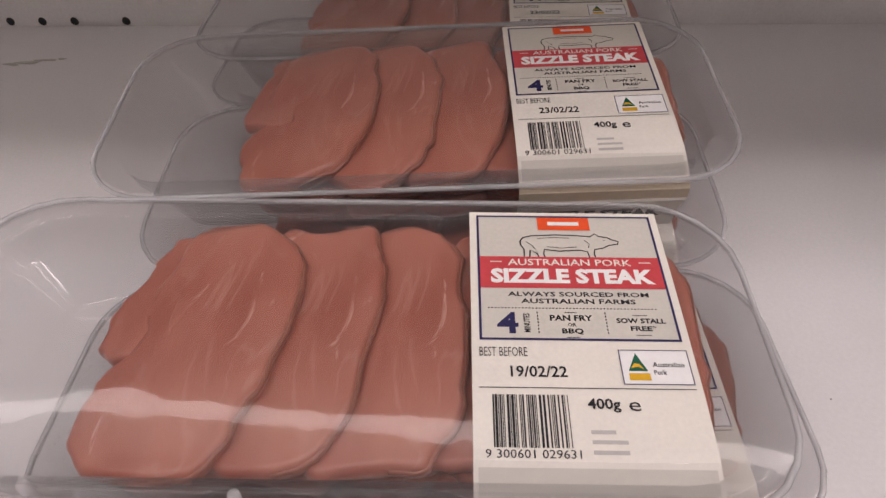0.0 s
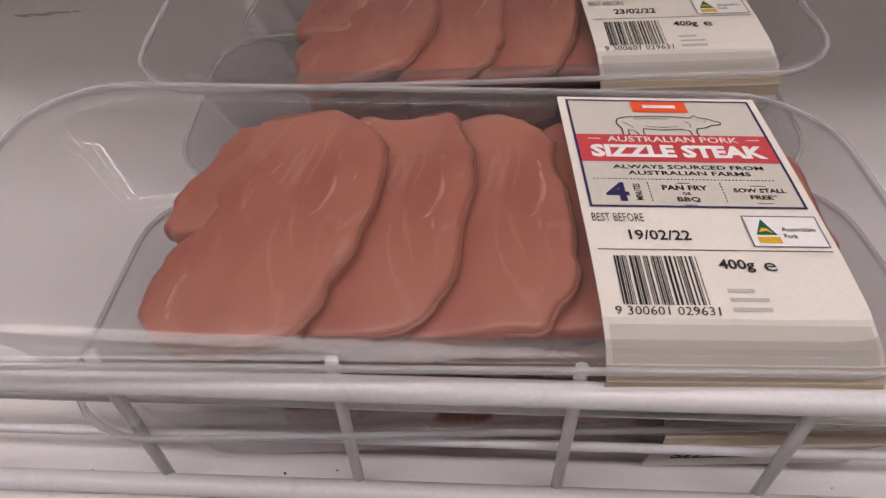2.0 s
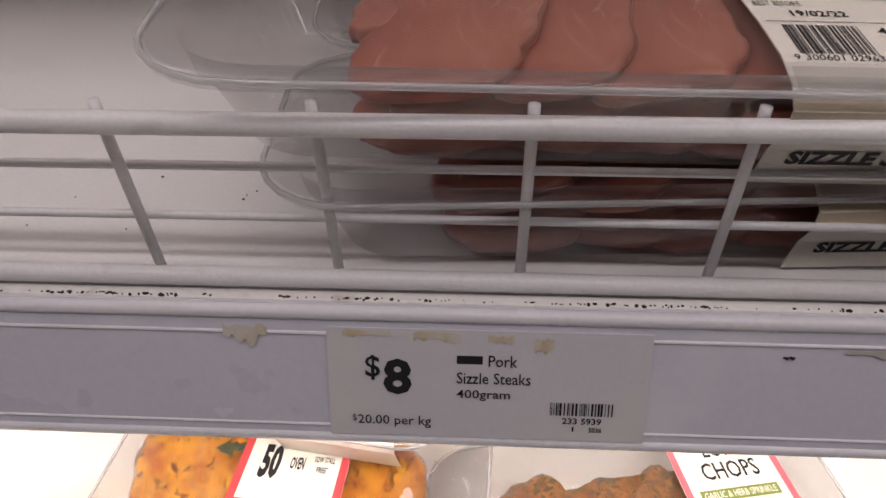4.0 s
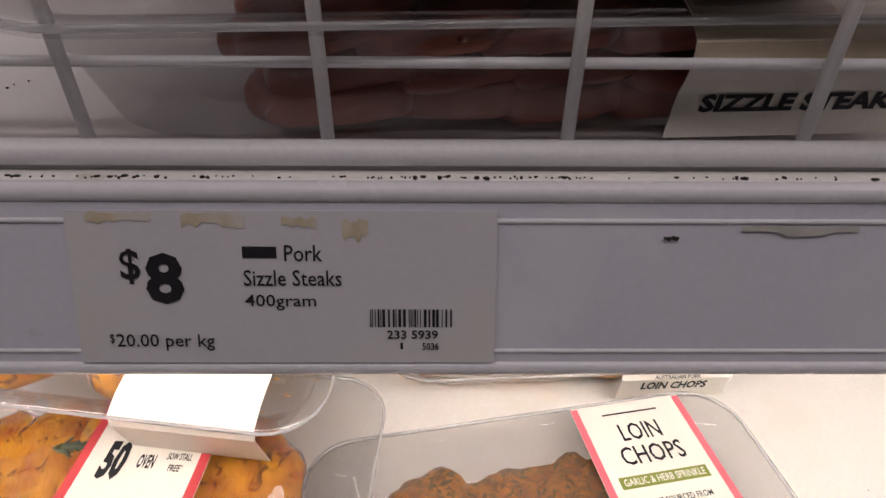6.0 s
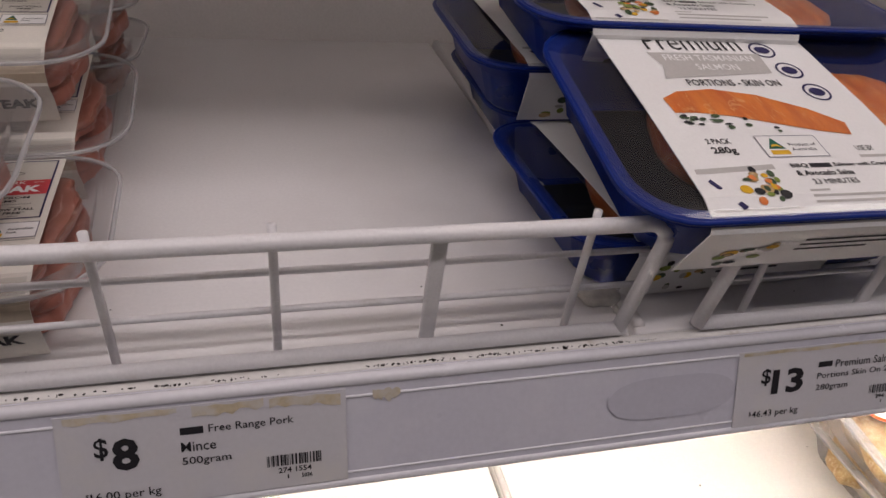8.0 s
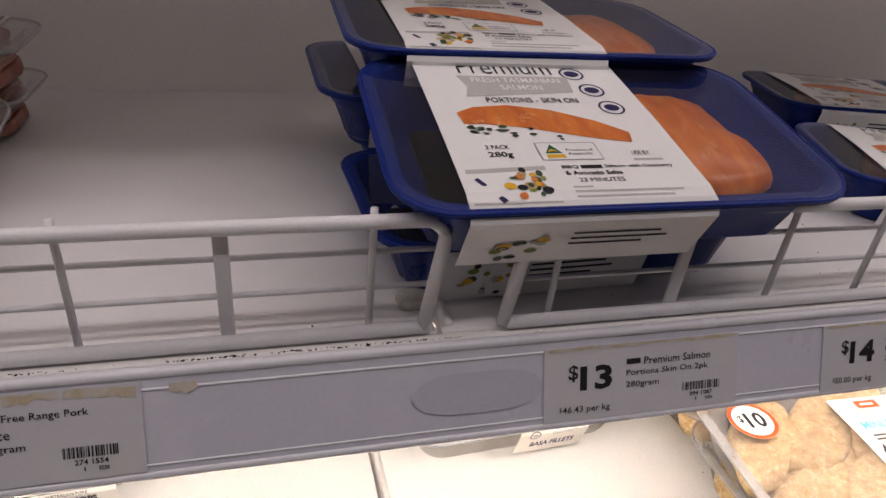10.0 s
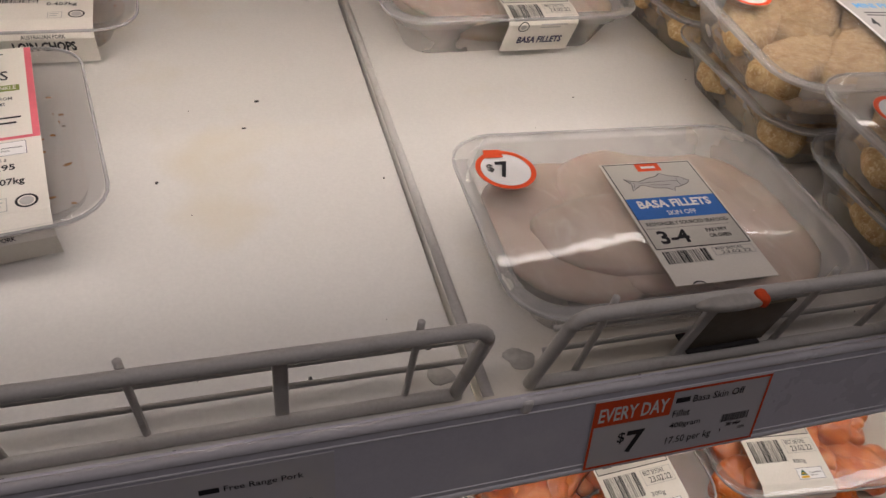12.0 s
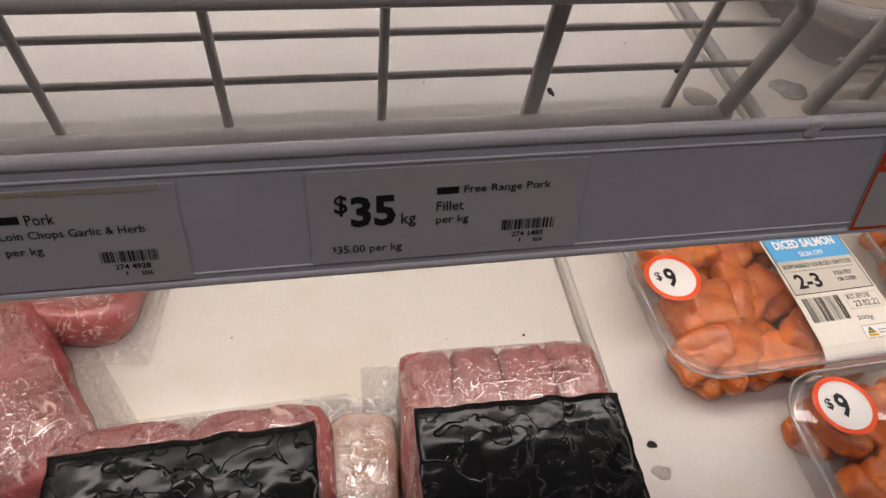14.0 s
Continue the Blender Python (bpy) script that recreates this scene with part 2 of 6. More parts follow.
M = {
    "shelf_a": surface("shelf_enamel_grey", (0.74, 0.72, 0.72), 0.38, 0.03, 500, 7, (0.66, 0.63, 0.62), (0.5, 0.85), 0.03),
    "shelf_b": surface("shelf_enamel_stained", (0.80, 0.78, 0.74), 0.35, 0.03, 500, 4.5, (0.74, 0.66, 0.50), (0.5, 0.72), 0.03),
    "wall": surface("back_panel_enamel", (0.78, 0.75, 0.73), 0.45, 0.04, 400, 8, None, (0, 1), 0.03),
    "edge": surface("shelf_edge_enamel", (0.76, 0.74, 0.71), 0.45, 0.05, 300, 40, (0.42, 0.36, 0.28), (0.60, 0.74), 0.1),
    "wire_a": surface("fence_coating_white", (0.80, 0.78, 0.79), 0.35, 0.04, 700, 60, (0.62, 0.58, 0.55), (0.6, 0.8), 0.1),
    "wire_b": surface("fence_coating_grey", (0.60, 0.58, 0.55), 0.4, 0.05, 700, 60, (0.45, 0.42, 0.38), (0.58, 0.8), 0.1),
    "rail": surface("rail_plastic_lilac", (0.62, 0.61, 0.68), 0.30, 0.03, 400, 14, (0.70, 0.69, 0.74), (0.5, 0.7), 0.03),
    "rail_bead": surface("rail_bead_plastic", (0.74, 0.73, 0.77), 0.25, 0.03, 400, 30, None, (0, 1), 0.03),
    "card": surface("ticket_card", (0.61, 0.595, 0.625), 0.45, 0.02, 500, 20, (0.64, 0.615, 0.60), (0.5, 0.7), 0.03),
    "paper": surface("sleeve_paper", (0.78, 0.74, 0.67), 0.55, 0.03, 700, 25, None, (0, 1), 0.05),
    "panel": surface("label_panel_grey", (0.60, 0.57, 0.51), 0.55, 0.03, 700, 25, None, (0, 1), 0.05),
    "paper_tan": surface("sleeve_fold_tan", (0.56, 0.47, 0.35), 0.6, 0.05, 500, 25, None, (0, 1), 0.08),
    "paper_white": surface("label_white", (0.84, 0.83, 0.82), 0.45, 0.02, 700, 25, None, (0, 1), 0.03),
    "grey_print": surface("print_grey", (0.50, 0.48, 0.46), 0.55, 0.04, 700, 40, None, (0, 1), 0.02),
    "black": surface("print_black", (0.025, 0.024, 0.028), 0.5, 0.1, 700, 40, None, (0, 1), 0.02),
    "navy": surface("print_navy", (0.035, 0.03, 0.10), 0.5, 0.1, 700, 40, None, (0, 1), 0.02),
    "red": surface("print_red", (0.56, 0.07, 0.08), 0.5, 0.05, 700, 40, None, (0, 1), 0.02),
    "orange": surface("print_orange", (0.80, 0.10, 0.03), 0.5, 0.05, 700, 40, None, (0, 1), 0.02),
    "pink": surface("print_pink", (0.72, 0.16, 0.20), 0.5, 0.05, 700, 40, None, (0, 1), 0.02),
    "green": surface("print_green", (0.02, 0.12, 0.07), 0.5, 0.05, 700, 40, None, (0, 1), 0.02),
    "olive": surface("print_olive", (0.22, 0.27, 0.06), 0.5, 0.05, 700, 40, None, (0, 1), 0.02),
    "gold": surface("print_gold", (0.72, 0.42, 0.03), 0.5, 0.05, 700, 40, None, (0, 1), 0.02),
    "blue": surface("print_blue", (0.04, 0.17, 0.55), 0.5, 0.05, 700, 40, None, (0, 1), 0.02),
    "sky": surface("print_sky_blue", (0.12, 0.42, 0.78), 0.5, 0.05, 700, 40, None, (0, 1), 0.02),
    "tray": clear("tray_clear", (0.87, 0.865, 0.87), 0.045, 0.95, 0.05, 0.04, 25.0, shine=0.05),
    "tray_frost": clear("tray_frosted", (0.98, 0.98, 0.98), 0.30, 0.8, 0.14, 0.05, 25.0, (0.88, 0.88, 0.88)),
    "film": clear("lid_film", (0.93, 0.93, 0.932), 0.020, 1.0, 0.03, 0.20, 11.0, shine=0.045),
    "film_fog": clear("lid_film_fogged", (0.96, 0.96, 0.96), 0.10, 1.0, 0.05, 0.25, 12.0, shine=0.05),
    "bag": clear("vacuum_bag", (0.97, 0.965, 0.96), 0.015, 1.0, 0.04, 1.0, 110.0, shine=0.20),
    "bag_edge": clear("bag_edge", (0.95, 0.945, 0.94), 0.15, 1.0, 0.05, 1.0, 120.0, shine=0.26),
    "rim": clear("tray_rim", (0.94, 0.94, 0.95), 0.34, 1.0, 0.08, 0.0, 20.0, (0.86, 0.86, 0.87), shine=0.06),
    "blue_tray": surface("blue_plastic", (0.006, 0.022, 0.18), 0.32, 0.08, 300, 30, None, (0, 1), 0.04, coat=0.05),
    "black_pad": surface("black_pulp_pad", (0.005, 0.006, 0.006), 0.45, 0.1, 200, 30, None, (0, 1), 0.05),
    "black_film": creased("dark_film_label", (0.006, 0.0065, 0.007)),
    "pork": flesh("raw_pork", (0.335, 0.088, 0.056), (0.465, 0.170, 0.118), (0.68, 0.43, 0.36), 42, (0.66, 0.74), 0.36, (1, 0.42, 1), 0.22, 0.05, 0.12, 0.20),
    "pork_rim": flesh("pork_rim", (0.20, 0.062, 0.035), (0.31, 0.115, 0.075), (0.52, 0.32, 0.25), 60, (0.62, 0.70), 0.35, (1, 1, 1), 0.2, 0.05, 0.1),
    "pork_dark": flesh("raw_pork_loin", (0.24, 0.045, 0.045), (0.42, 0.125, 0.12), (0.78, 0.56, 0.50), 60, (0.60, 0.70), 0.26, (1, 0.5, 1), 0.5, 0.08, 0.3, 0.55),
    "fatty": flesh("pork_fat", (0.62, 0.36, 0.25), (0.80, 0.64, 0.55), (0.86, 0.78, 0.70), 60, (0.5, 0.7), 0.25, (1, 1, 1), 0.3, 0.1, 0.6),
    "chop": flesh("marinated_chop", (0.34, 0.07, 0.006), (0.78, 0.36, 0.02), (0.14, 0.04, 0.008), 62, (0.55, 0.64), 0.16, (1, 0.6, 1), 0.9, 0.05, 1.0, 0.5),
    "herbed": flesh("herb_crusted_chop", (0.17, 0.05, 0.010), (0.44, 0.17, 0.02), (0.08, 0.055, 0.02), 130, (0.48, 0.58), 0.4, (1, 1, 1), 0.9, 0.05, 0.5),
    "salmon": flesh("raw_salmon", (0.56, 0.10, 0.020), (0.84, 0.25, 0.04), (0.90, 0.48, 0.22), 90, (0.62, 0.72), 0.3, (1, 0.25, 1), 0.2, 0.12, 0.3, 0.6),
    "basa": flesh("white_fish", (0.60, 0.45, 0.35), (0.74, 0.60, 0.49), (0.82, 0.72, 0.62), 45, (0.55, 0.75), 0.35, (1, 0.5, 1), 0.15, 0.2, 0.3),
    "crumb": flesh("crumbed_fillet", (0.40, 0.23, 0.08), (0.60, 0.42, 0.20), (0.70, 0.55, 0.33), 140, (0.5, 0.65), 0.75, (1, 1, 1), 0.8, 0.05, 0.0),
    "juice": surface("amber_marinade", (0.55, 0.26, 0.05), 0.2, 0.2, 200, 60, (0.35, 0.14, 0.02), (0.5, 0.7), 0.1, coat=0.6),
    "leaf": surface("rosemary_green", (0.05, 0.09, 0.035), 0.5, 0.3, 400, 60, None, (0, 1), 0.2),
    "dirt": surface("mould_black", (0.03, 0.025, 0.02), 0.9, 0.3, 400, 60, None, (0, 1), 0.3),
    "rust": surface("ochre_residue", (0.54, 0.46, 0.32), 0.6, 0.12, 300, 90, (0.60, 0.56, 0.50), (0.45, 0.6), 0.1),
    "smudge": surface("grey_smudge", (0.50, 0.48, 0.44), 0.5, 0.1, 300, 90, None, (0, 1), 0.1),
    "brown": surface("plate_brown", (0.20, 0.16, 0.105), 0.5, 0.1, 300, 60, None, (0, 1), 0.05),
    "dark": surface("hole_dark", (0.03, 0.028, 0.028), 0.8, 0.1, 300, 60, None, (0, 1), 0.1),
    "store": surface("store_paint", (0.42, 0.41, 0.41), 0.7, 0.05, 60, 2, None, (0, 1), 0.1),
    "floor": surface("store_floor", (0.45, 0.44, 0.43), 0.4, 0.06, 60, 2, None, (0, 1), 0.05),
    "tube": glow("tube_glow", (1.0, 0.905, 0.85), TUBE_GLOW),
    "tube_top": glow("tube_glow_top", (1.0, 0.90, 0.88), TUBE_GLOW * 0.15),
    "tube_low": glow("tube_glow_low", (1.0, 0.915, 0.87), TUBE_GLOW * 0.75),
}

# ---- mesh helpers ----


def mesh_from(name, bm, material, smooth=True):
    me = bpy.data.meshes.new(name)
    bm.normal_update()
    bm.to_mesh(me)
    bm.free()
    if smooth:
        for p in me.polygons:
            p.use_smooth = True
    me.materials.append(material)
    return me


def part(name, bm, material, parent, label="", smooth=True, at=None):
    """One mesh object under a thing or under a part."""
    ob = new(name, mesh_from(name, bm, material, smooth))
    ob.parent = parent
    if at is not None:
        ob.matrix_basis = at
    return tagged(ob, label)


def thing(name, label, category, at=None, group="", kind=""):
    ob = new(name)
    ob.empty_display_size = 0.02
    if at is not None:
        ob.matrix_basis = at
    return tagged(ob, label, category, group, kind)


def box_bm(x0, x1, y0, y1, z0, z1, bevel=0.0, seg=2):
    bm = bmesh.new()
    bmesh.ops.create_cube(bm, size=1.0)
    for v in bm.verts:
        v.co = Vector(((x0 + x1) / 2 + v.co.x * (x1 - x0), (y0 + y1) / 2 + v.co.y * (y1 - y0), (z0 + z1) / 2 + v.co.z * (z1 - z0)))
    if bevel:
        bmesh.ops.bevel(bm, geom=bm.edges[:], offset=bevel, segments=seg, affect="EDGES", profile=0.5)
    return bm


def ring_loft(bm, rings, cap_a=True, cap_b=True):
    vs = [[bm.verts.new(p) for p in r] for r in rings]
    n = len(vs[0])
    for a, b in zip(vs, vs[1:]):
        for i in range(n):
            bm.faces.new((a[i], a[(i + 1) % n], b[(i + 1) % n], b[i]))
    if cap_a:
        bm.faces.new(vs[0][::-1])
    if cap_b:
        bm.faces.new(vs[-1])
    return bm


def rrect(w, d, r, z, n=6):
    r = max(0.0005, min(r, w / 2 - 1e-4, d / 2 - 1e-4))
    out = []
    for cx, cy, a0 in ((w / 2 - r, d / 2 - r, 0), (-w / 2 + r, d / 2 - r, 90), (-w / 2 + r, -d / 2 + r, 180), (w / 2 - r, -d / 2 + r, 270)):
        for k in range(n + 1):
            a = radians(a0 + 90 * k / n)
            out.append((cx + r * math.cos(a), cy + r * math.sin(a), z))
    return out


def tube(bm, pts, r, n=10, closed=False):
    """A round wire along a line of points."""
    pts = [Vector(p) for p in pts]
    rings, up = [], Vector((0, 0, 1))
    for i, p in enumerate(pts):
        a = pts[i - 1] if (i or closed) else p
        b = pts[(i + 1) % len(pts)] if (i < len(pts) - 1 or closed) else p
        t = (b - a).normalized()
        ref = up if abs(t.dot(up)) < 0.95 else Vector((0, 1, 0))
        s = t.cross(ref).normalized()
        u = s.cross(t)
        if rings and s.dot(last) < 0:
            s, u = -s, -u
        last = s
        rings.append([p + r * (math.cos(2 * math.pi * k / n) * s + math.sin(2 * math.pi * k / n) * u) for k in range(n)])
    if closed:
        rings.append(rings[0])
    return ring_loft(bm, rings, not closed, not closed)


def disc(bm, cx, cy, z, rx, ry, n=20, h=0.0004, wob=0.0, seed=0):
    rnd = random.Random(seed)
    ph = [rnd.uniform(0, 6.28) for _ in range(4)]
    def pt(a, s, zz):
        k = 1 + wob * (math.sin(2 * a + ph[0]) + 0.6 * math.sin(3 * a + ph[1]) + 0.4 * math.sin(5 * a + ph[2]))
        return (cx + rx * s * k * math.cos(a), cy + ry * s * k * math.sin(a), zz)
    ang = [2 * math.pi * i / n for i in range(n)]
    return ring_loft(bm, [[pt(a, 1.0, z) for a in ang], [pt(a, 0.96, z + h) for a in ang]], True, True)


def blob(lx, ly, h, seed=0, lump=0.10, rough=0.0015, n=40, dome=0.12, flat=0.8, freq=60.0, cut=False):
    """A slab of flesh: uneven outline, rounded edge, slightly domed and lumpy top."""
    rnd = random.Random(seed)
    ph = [rnd.uniform(0, 6.28) for _ in range(5)]
    off = Vector((rnd.uniform(0, 50), rnd.uniform(0, 50), rnd.uniform(0, 50)))
    prof = [(0.55, 0.0), (0.86, 0.0), (0.96, 0.14), (1.0, 0.4), (0.985, 0.66), (0.93, 0.86), (0.84, 0.97), (0.68, 1.0 + dome * 0.4), (0.5, 1 + dome * 0.65), (0.33, 1 + dome * 0.85), (0.16, 1 + dome), (0.04, 1 + dome)]
    if cut:
        prof = [(0.6, 0.0), (0.93, 0.0), (0.985, 0.15), (1.0, 0.45), (0.995, 0.75), (0.975, 0.93), (0.945, 0.995), (0.88, 1.01), (0.74, 1.0), (0.58, 1.02), (0.42, 1.0), (0.26, 1.02), (0.12, 1.0), (0.03, 1.0)]
    rings = []
    for s, z in prof:
        ring = []
        for i in range(n):
            a = 2 * math.pi * i / n
            c, q = math.cos(a), math.sin(a)
            k = 1.0 / (abs(c) ** (2 / flat) + abs(q) ** (2 / flat)) ** (flat / 2)
            k *= 1 + lump * (0.7 * math.sin(2 * a + ph[0]) + 0.6 * math.sin(3 * a + ph[1]) + 0.35 * math.sin(5 * a + ph[2]) + 0.2 * math.sin(8 * a + ph[3]))
            p = Vector((lx / 2 * s * k * c, ly / 2 * s * k * q, z * h))
            e = noise.noise(p * freq + off) * rough + noise.noise(p * freq * 3 + off) * rough * 0.4
            p += Vector((c * e * 0.8, q * e * 0.8, e if z > 0.05 else 0))
            ring.append(p)
        rings.append(ring)
    return ring_loft(bmesh.new(), rings, True, True)


TEXTS = {}


def text_mesh(body, bold=0.0):
    """Flat outline letters of a line, as points and faces in a unit box."""
    key = (body, bold)
    if key not in TEXTS:
        cu = bpy.data.curves.new("line", "FONT")
        cu.body, cu.size, cu.resolution_u, cu.offset = body, 1.0, 2, bold
        ob = bpy.data.objects.new("line", cu)
        me = bpy.data.meshes.new_from_object(ob)
        pts = [v.co.copy() for v in me.vertices]
        faces = [tuple(p.vertices) for p in me.polygons]
        bpy.data.objects.remove(ob)
        bpy.data.curves.remove(cu)
        bpy.data.meshes.remove(me)
        x0, x1 = min(p.x for p in pts), max(p.x for p in pts)
        y0, y1 = min(p.y for p in pts), max(p.y for p in pts)
        TEXTS[key] = ([((p.x - x0) / (x1 - x0), (p.y - y0) / (y1 - y0)) for p in pts], faces)
    return TEXTS[key]


class Sheet:
    """A printed sheet that runs along a bent profile. u runs across it, s down its length, both in metres."""

    def __init__(self, profile, width, x0=0.0):
        self.pts = [Vector((0, y, z)) for y, z in profile]
        self.width, self.x0 = width, x0
        self.at = [0.0]
        for a, b in zip(self.pts, self.pts[1:]):
            self.at.append(self.at[-1] + (b - a).length)
        self.length = self.at[-1]

    def place(self, u, s, lift=0.0):
        s = min(max(s, 0.0), self.length - 1e-6)
        i = max(k for k in range(len(self.at) - 1) if self.at[k] <= s)
        a, b = self.pts[i], self.pts[i + 1]
        p = a.lerp(b, (s - self.at[i]) / (self.at[i + 1] - self.at[i]))
        t = (b - a).normalized()
        nrm = Vector((0, t.z, -t.y))
        if nrm.z < -0.3 or (abs(nrm.z) <= 0.3 and nrm.y > 0):
            nrm = -nrm
        return Vector((self.x0 + u, p.y, p.z)) + nrm * lift

    def body(self, material, parent, name="sleeve", label="", thick=0.0005, wave=0.0, seed=0):
        bm = bmesh.new()
        cols = 8
        def grid(lift):
            return [[bm.verts.new(self.place(self.width * c / cols, s, lift + wave * noise.noise(Vector((c * 0.7 + seed, s * 40, seed))))) for c in range(cols + 1)] for s in self.at]
        top, low = grid(0.0), grid(-thick)
        for r in range(len(self.at) - 1):
            for c in range(cols):
                bm.faces.new((top[r][c], top[r + 1][c], top[r + 1][c + 1], top[r][c + 1]))
                bm.faces.new((low[r][c], low[r][c + 1], low[r + 1][c + 1], low[r + 1][c]))
            for c in (0, cols):
                bm.faces.new((top[r][c], low[r][c], low[r + 1][c], top[r + 1][c]))
        for r in (0, -1):
            for c in range(cols):
                bm.faces.new((top[r][c], top[r][c + 1], low[r][c + 1], low[r][c]))
        bmesh.ops.recalc_face_normals(bm, faces=bm.faces[:])
        return part(name, bm, material, parent, label, smooth=False)

    def quad(self, bm, u0, s0, u1, s1, lift=0.0002):
        cuts = [s0] + [s for s in self.at if s0 + 1e-5 < s < s1 - 1e-5] + [s1]
        rows = [(bm.verts.new(self.place(u0, s, lift)), bm.verts.new(self.place(u1, s, lift))) for s in cuts]
        for a, b in zip(rows, rows[1:]):
            bm.faces.new((a[0], b[0], b[1], a[1]))

    def bars(self, rects, material, parent, name="print", lift=0.0002, label=""):
        bm = bmesh.new()
        for r in rects:
            self.quad(bm, *r, lift)
        return part(name, bm, material, parent, label, smooth=False)

    def text(self, body, u0, s0, u1, s1, material, parent, bold=0.0, lift=0.0003, name="lettering", turn=False):
        pts, faces = text_mesh(body, bold)
        bm = bmesh.new()
        if turn:
            vs = [bm.verts.new(self.place(u0 + (u1 - u0) * (1 - y), s1 + (s0 - s1) * x, lift)) for x, y in pts]
        else:
            vs = [bm.verts.new(self.place(u0 + (u1 - u0) * x, s1 + (s0 - s1) * y, lift)) for x, y in pts]
        for f in faces:
            try:
                bm.faces.new([vs[i] for i in f])
            except ValueError:
                pass
        return part(name, bm, material, parent, smooth=False)

    def oval(self, cu, cs, ru, rs, material, parent, ring=0.0, name="print", lift=0.0002, n=36):
        bm = bmesh.new()
        ang = [2 * math.pi * i / n for i in range(n)]
        out = [bm.verts.new(self.place(cu + ru * math.cos(a), cs + rs * math.sin(a), lift)) for a in ang]
        if ring:
            inn = [bm.verts.new(self.place(cu + (ru - ring) * math.cos(a), cs + (rs - ring) * math.sin(a), lift)) for a in ang]
            for i in range(n):
                bm.faces.new((out[i], out[(i + 1) % n], inn[(i + 1) % n], inn[i]))
        else:
            bm.faces.new(out)
        return part(name, bm, material, parent, smooth=False)

    def poly(self, us, material, parent, name="print", lift=0.0003):
        bm = bmesh.new()
        bm.faces.new([bm.verts.new(self.place(u, s, lift)) for u, s in us])
        return part(name, bm, material, parent, smooth=False)

    def stroke(self, lines, t, material, parent, name="drawing", lift=0.0003):
        """Pen lines along points (u, s), one part a line."""
        for line in lines:
            bm = bmesh.new()
            rows = []
            for k, (u, s) in enumerate(line):
                (ua, sa), (ub, sb) = line[max(k - 1, 0)], line[min(k + 1, len(line) - 1)]
                n = math.hypot(ub - ua, sb - sa) or 1.0
                du, ds = -(sb - sa) / n * t / 2, (ub - ua) / n * t / 2
                rows.append([bm.verts.new(self.place(u + q * du, s + q * ds, lift)) for q in (1, -1)])
            for a, b in zip(rows, rows[1:]):
                bm.faces.new((a[0], a[1], b[1], b[0]))
            part(name, bm, material, parent, smooth=False)

    def barcode(self, u0, s0, u1, s1, material, parent, seed=1, n=30):
        rnd = random.Random(seed)
        w = [rnd.choice((1, 1, 2, 3)) for _ in range(2 * n)]
        k, u, rects = (u1 - u0) / sum(w), u0, []
        for i, a in enumerate(w):
            if i % 2 == 0:
                rects.append((u, s0, u + a * k, s1))
            u += a * k
        return tagged(self.bars(rects, material, parent, "barcode"), kind="stuff")

# ---- the large structure ----
ZA, ZB, ZC, WALL, SEAM = 1.230, 0.977, 0.727, 0.470, 0.4005
X0, X1 = -1.1, 1.9


def structure(name, bm, material, label, smooth=False):
    ob = new(name, mesh_from(name, bm, material, smooth))
    return tagged(ob, label, kind="structure")


structure("floor", box_bm(-6, 6, -6, 1.2, -0.05, 0.0), M["floor"], "plain grey store floor in front of the cabinet")
structure("ceiling", box_bm(-6, 6, -6, 1.2, 3.2, 3.25), M["store"], "plain painted store ceiling above the aisle")
structure("wall_south", box_bm(-6, 6, -6.1, -6, 0, 3.2), M["store"], "plain painted store wall across the aisle")
structure("wall_east", box_bm(6, 6.1, -6, 1.2, 0, 3.2), M["store"], "plain painted store wall at the aisle end")
structure("wall_west", box_bm(-6.1, -6, -6, 1.2, 0, 3.2), M["store"], "plain painted store wall at the aisle end")
back = structure("wall_north", box_bm(X0, X1, WALL, WALL + 0.03, 0.10, 2.05), M["wall"], "white enamelled back panel of the chilled cabinet with rows of small holes")
structure("cabinet_side_west", box_bm(X0 - 0.04, X0, -0.45, WALL + 0.03, 0, 2.05), M["wall"], "plain white side panel closing the chilled cabinet")
structure("cabinet_side_east", box_bm(X1, X1 + 0.04, -0.45, WALL + 0.03, 0, 2.05), M["wall"], "plain white side panel closing the chilled cabinet")
structure("cabinet_top", box_bm(X0 - 0.04, X1 + 0.04, -0.25, WALL + 0.03, 2.05, 2.10), M["wall"], "plain white canopy closing the chilled cabinet")
# unseen shelf, keeps overhead light off the back of the upper shelf
structure("cabinet_shelf_above", box_bm(X0, X1, 0.10, WALL, 1.62, 1.645, 0.002), M["wall"], "plain white shelf out of view, added to shade the bay below")
structure("cabinet_base", box_bm(X0, X1, -0.45, WALL, 0.0, 0.10, 0.004), M["wall"], "plain white plinth under the chilled cabinet")


def hole(x, z, r=0.0032):
    bm = bmesh.new()
    n = 14
    rings = []
    for rr, y in ((r * 1.12, WALL - 0.0001), (r * 1.06, WALL - 0.0006), (r * 0.95, WALL - 0.0006), (r * 0.9, WALL - 0.0002)):
        rings.append([(x + rr * math.cos(2 * math.pi * i / n), y, z + rr * math.sin(2 * math.pi * i / n)) for i in range(n)])
    return ring_loft(bm, rings, False, True)


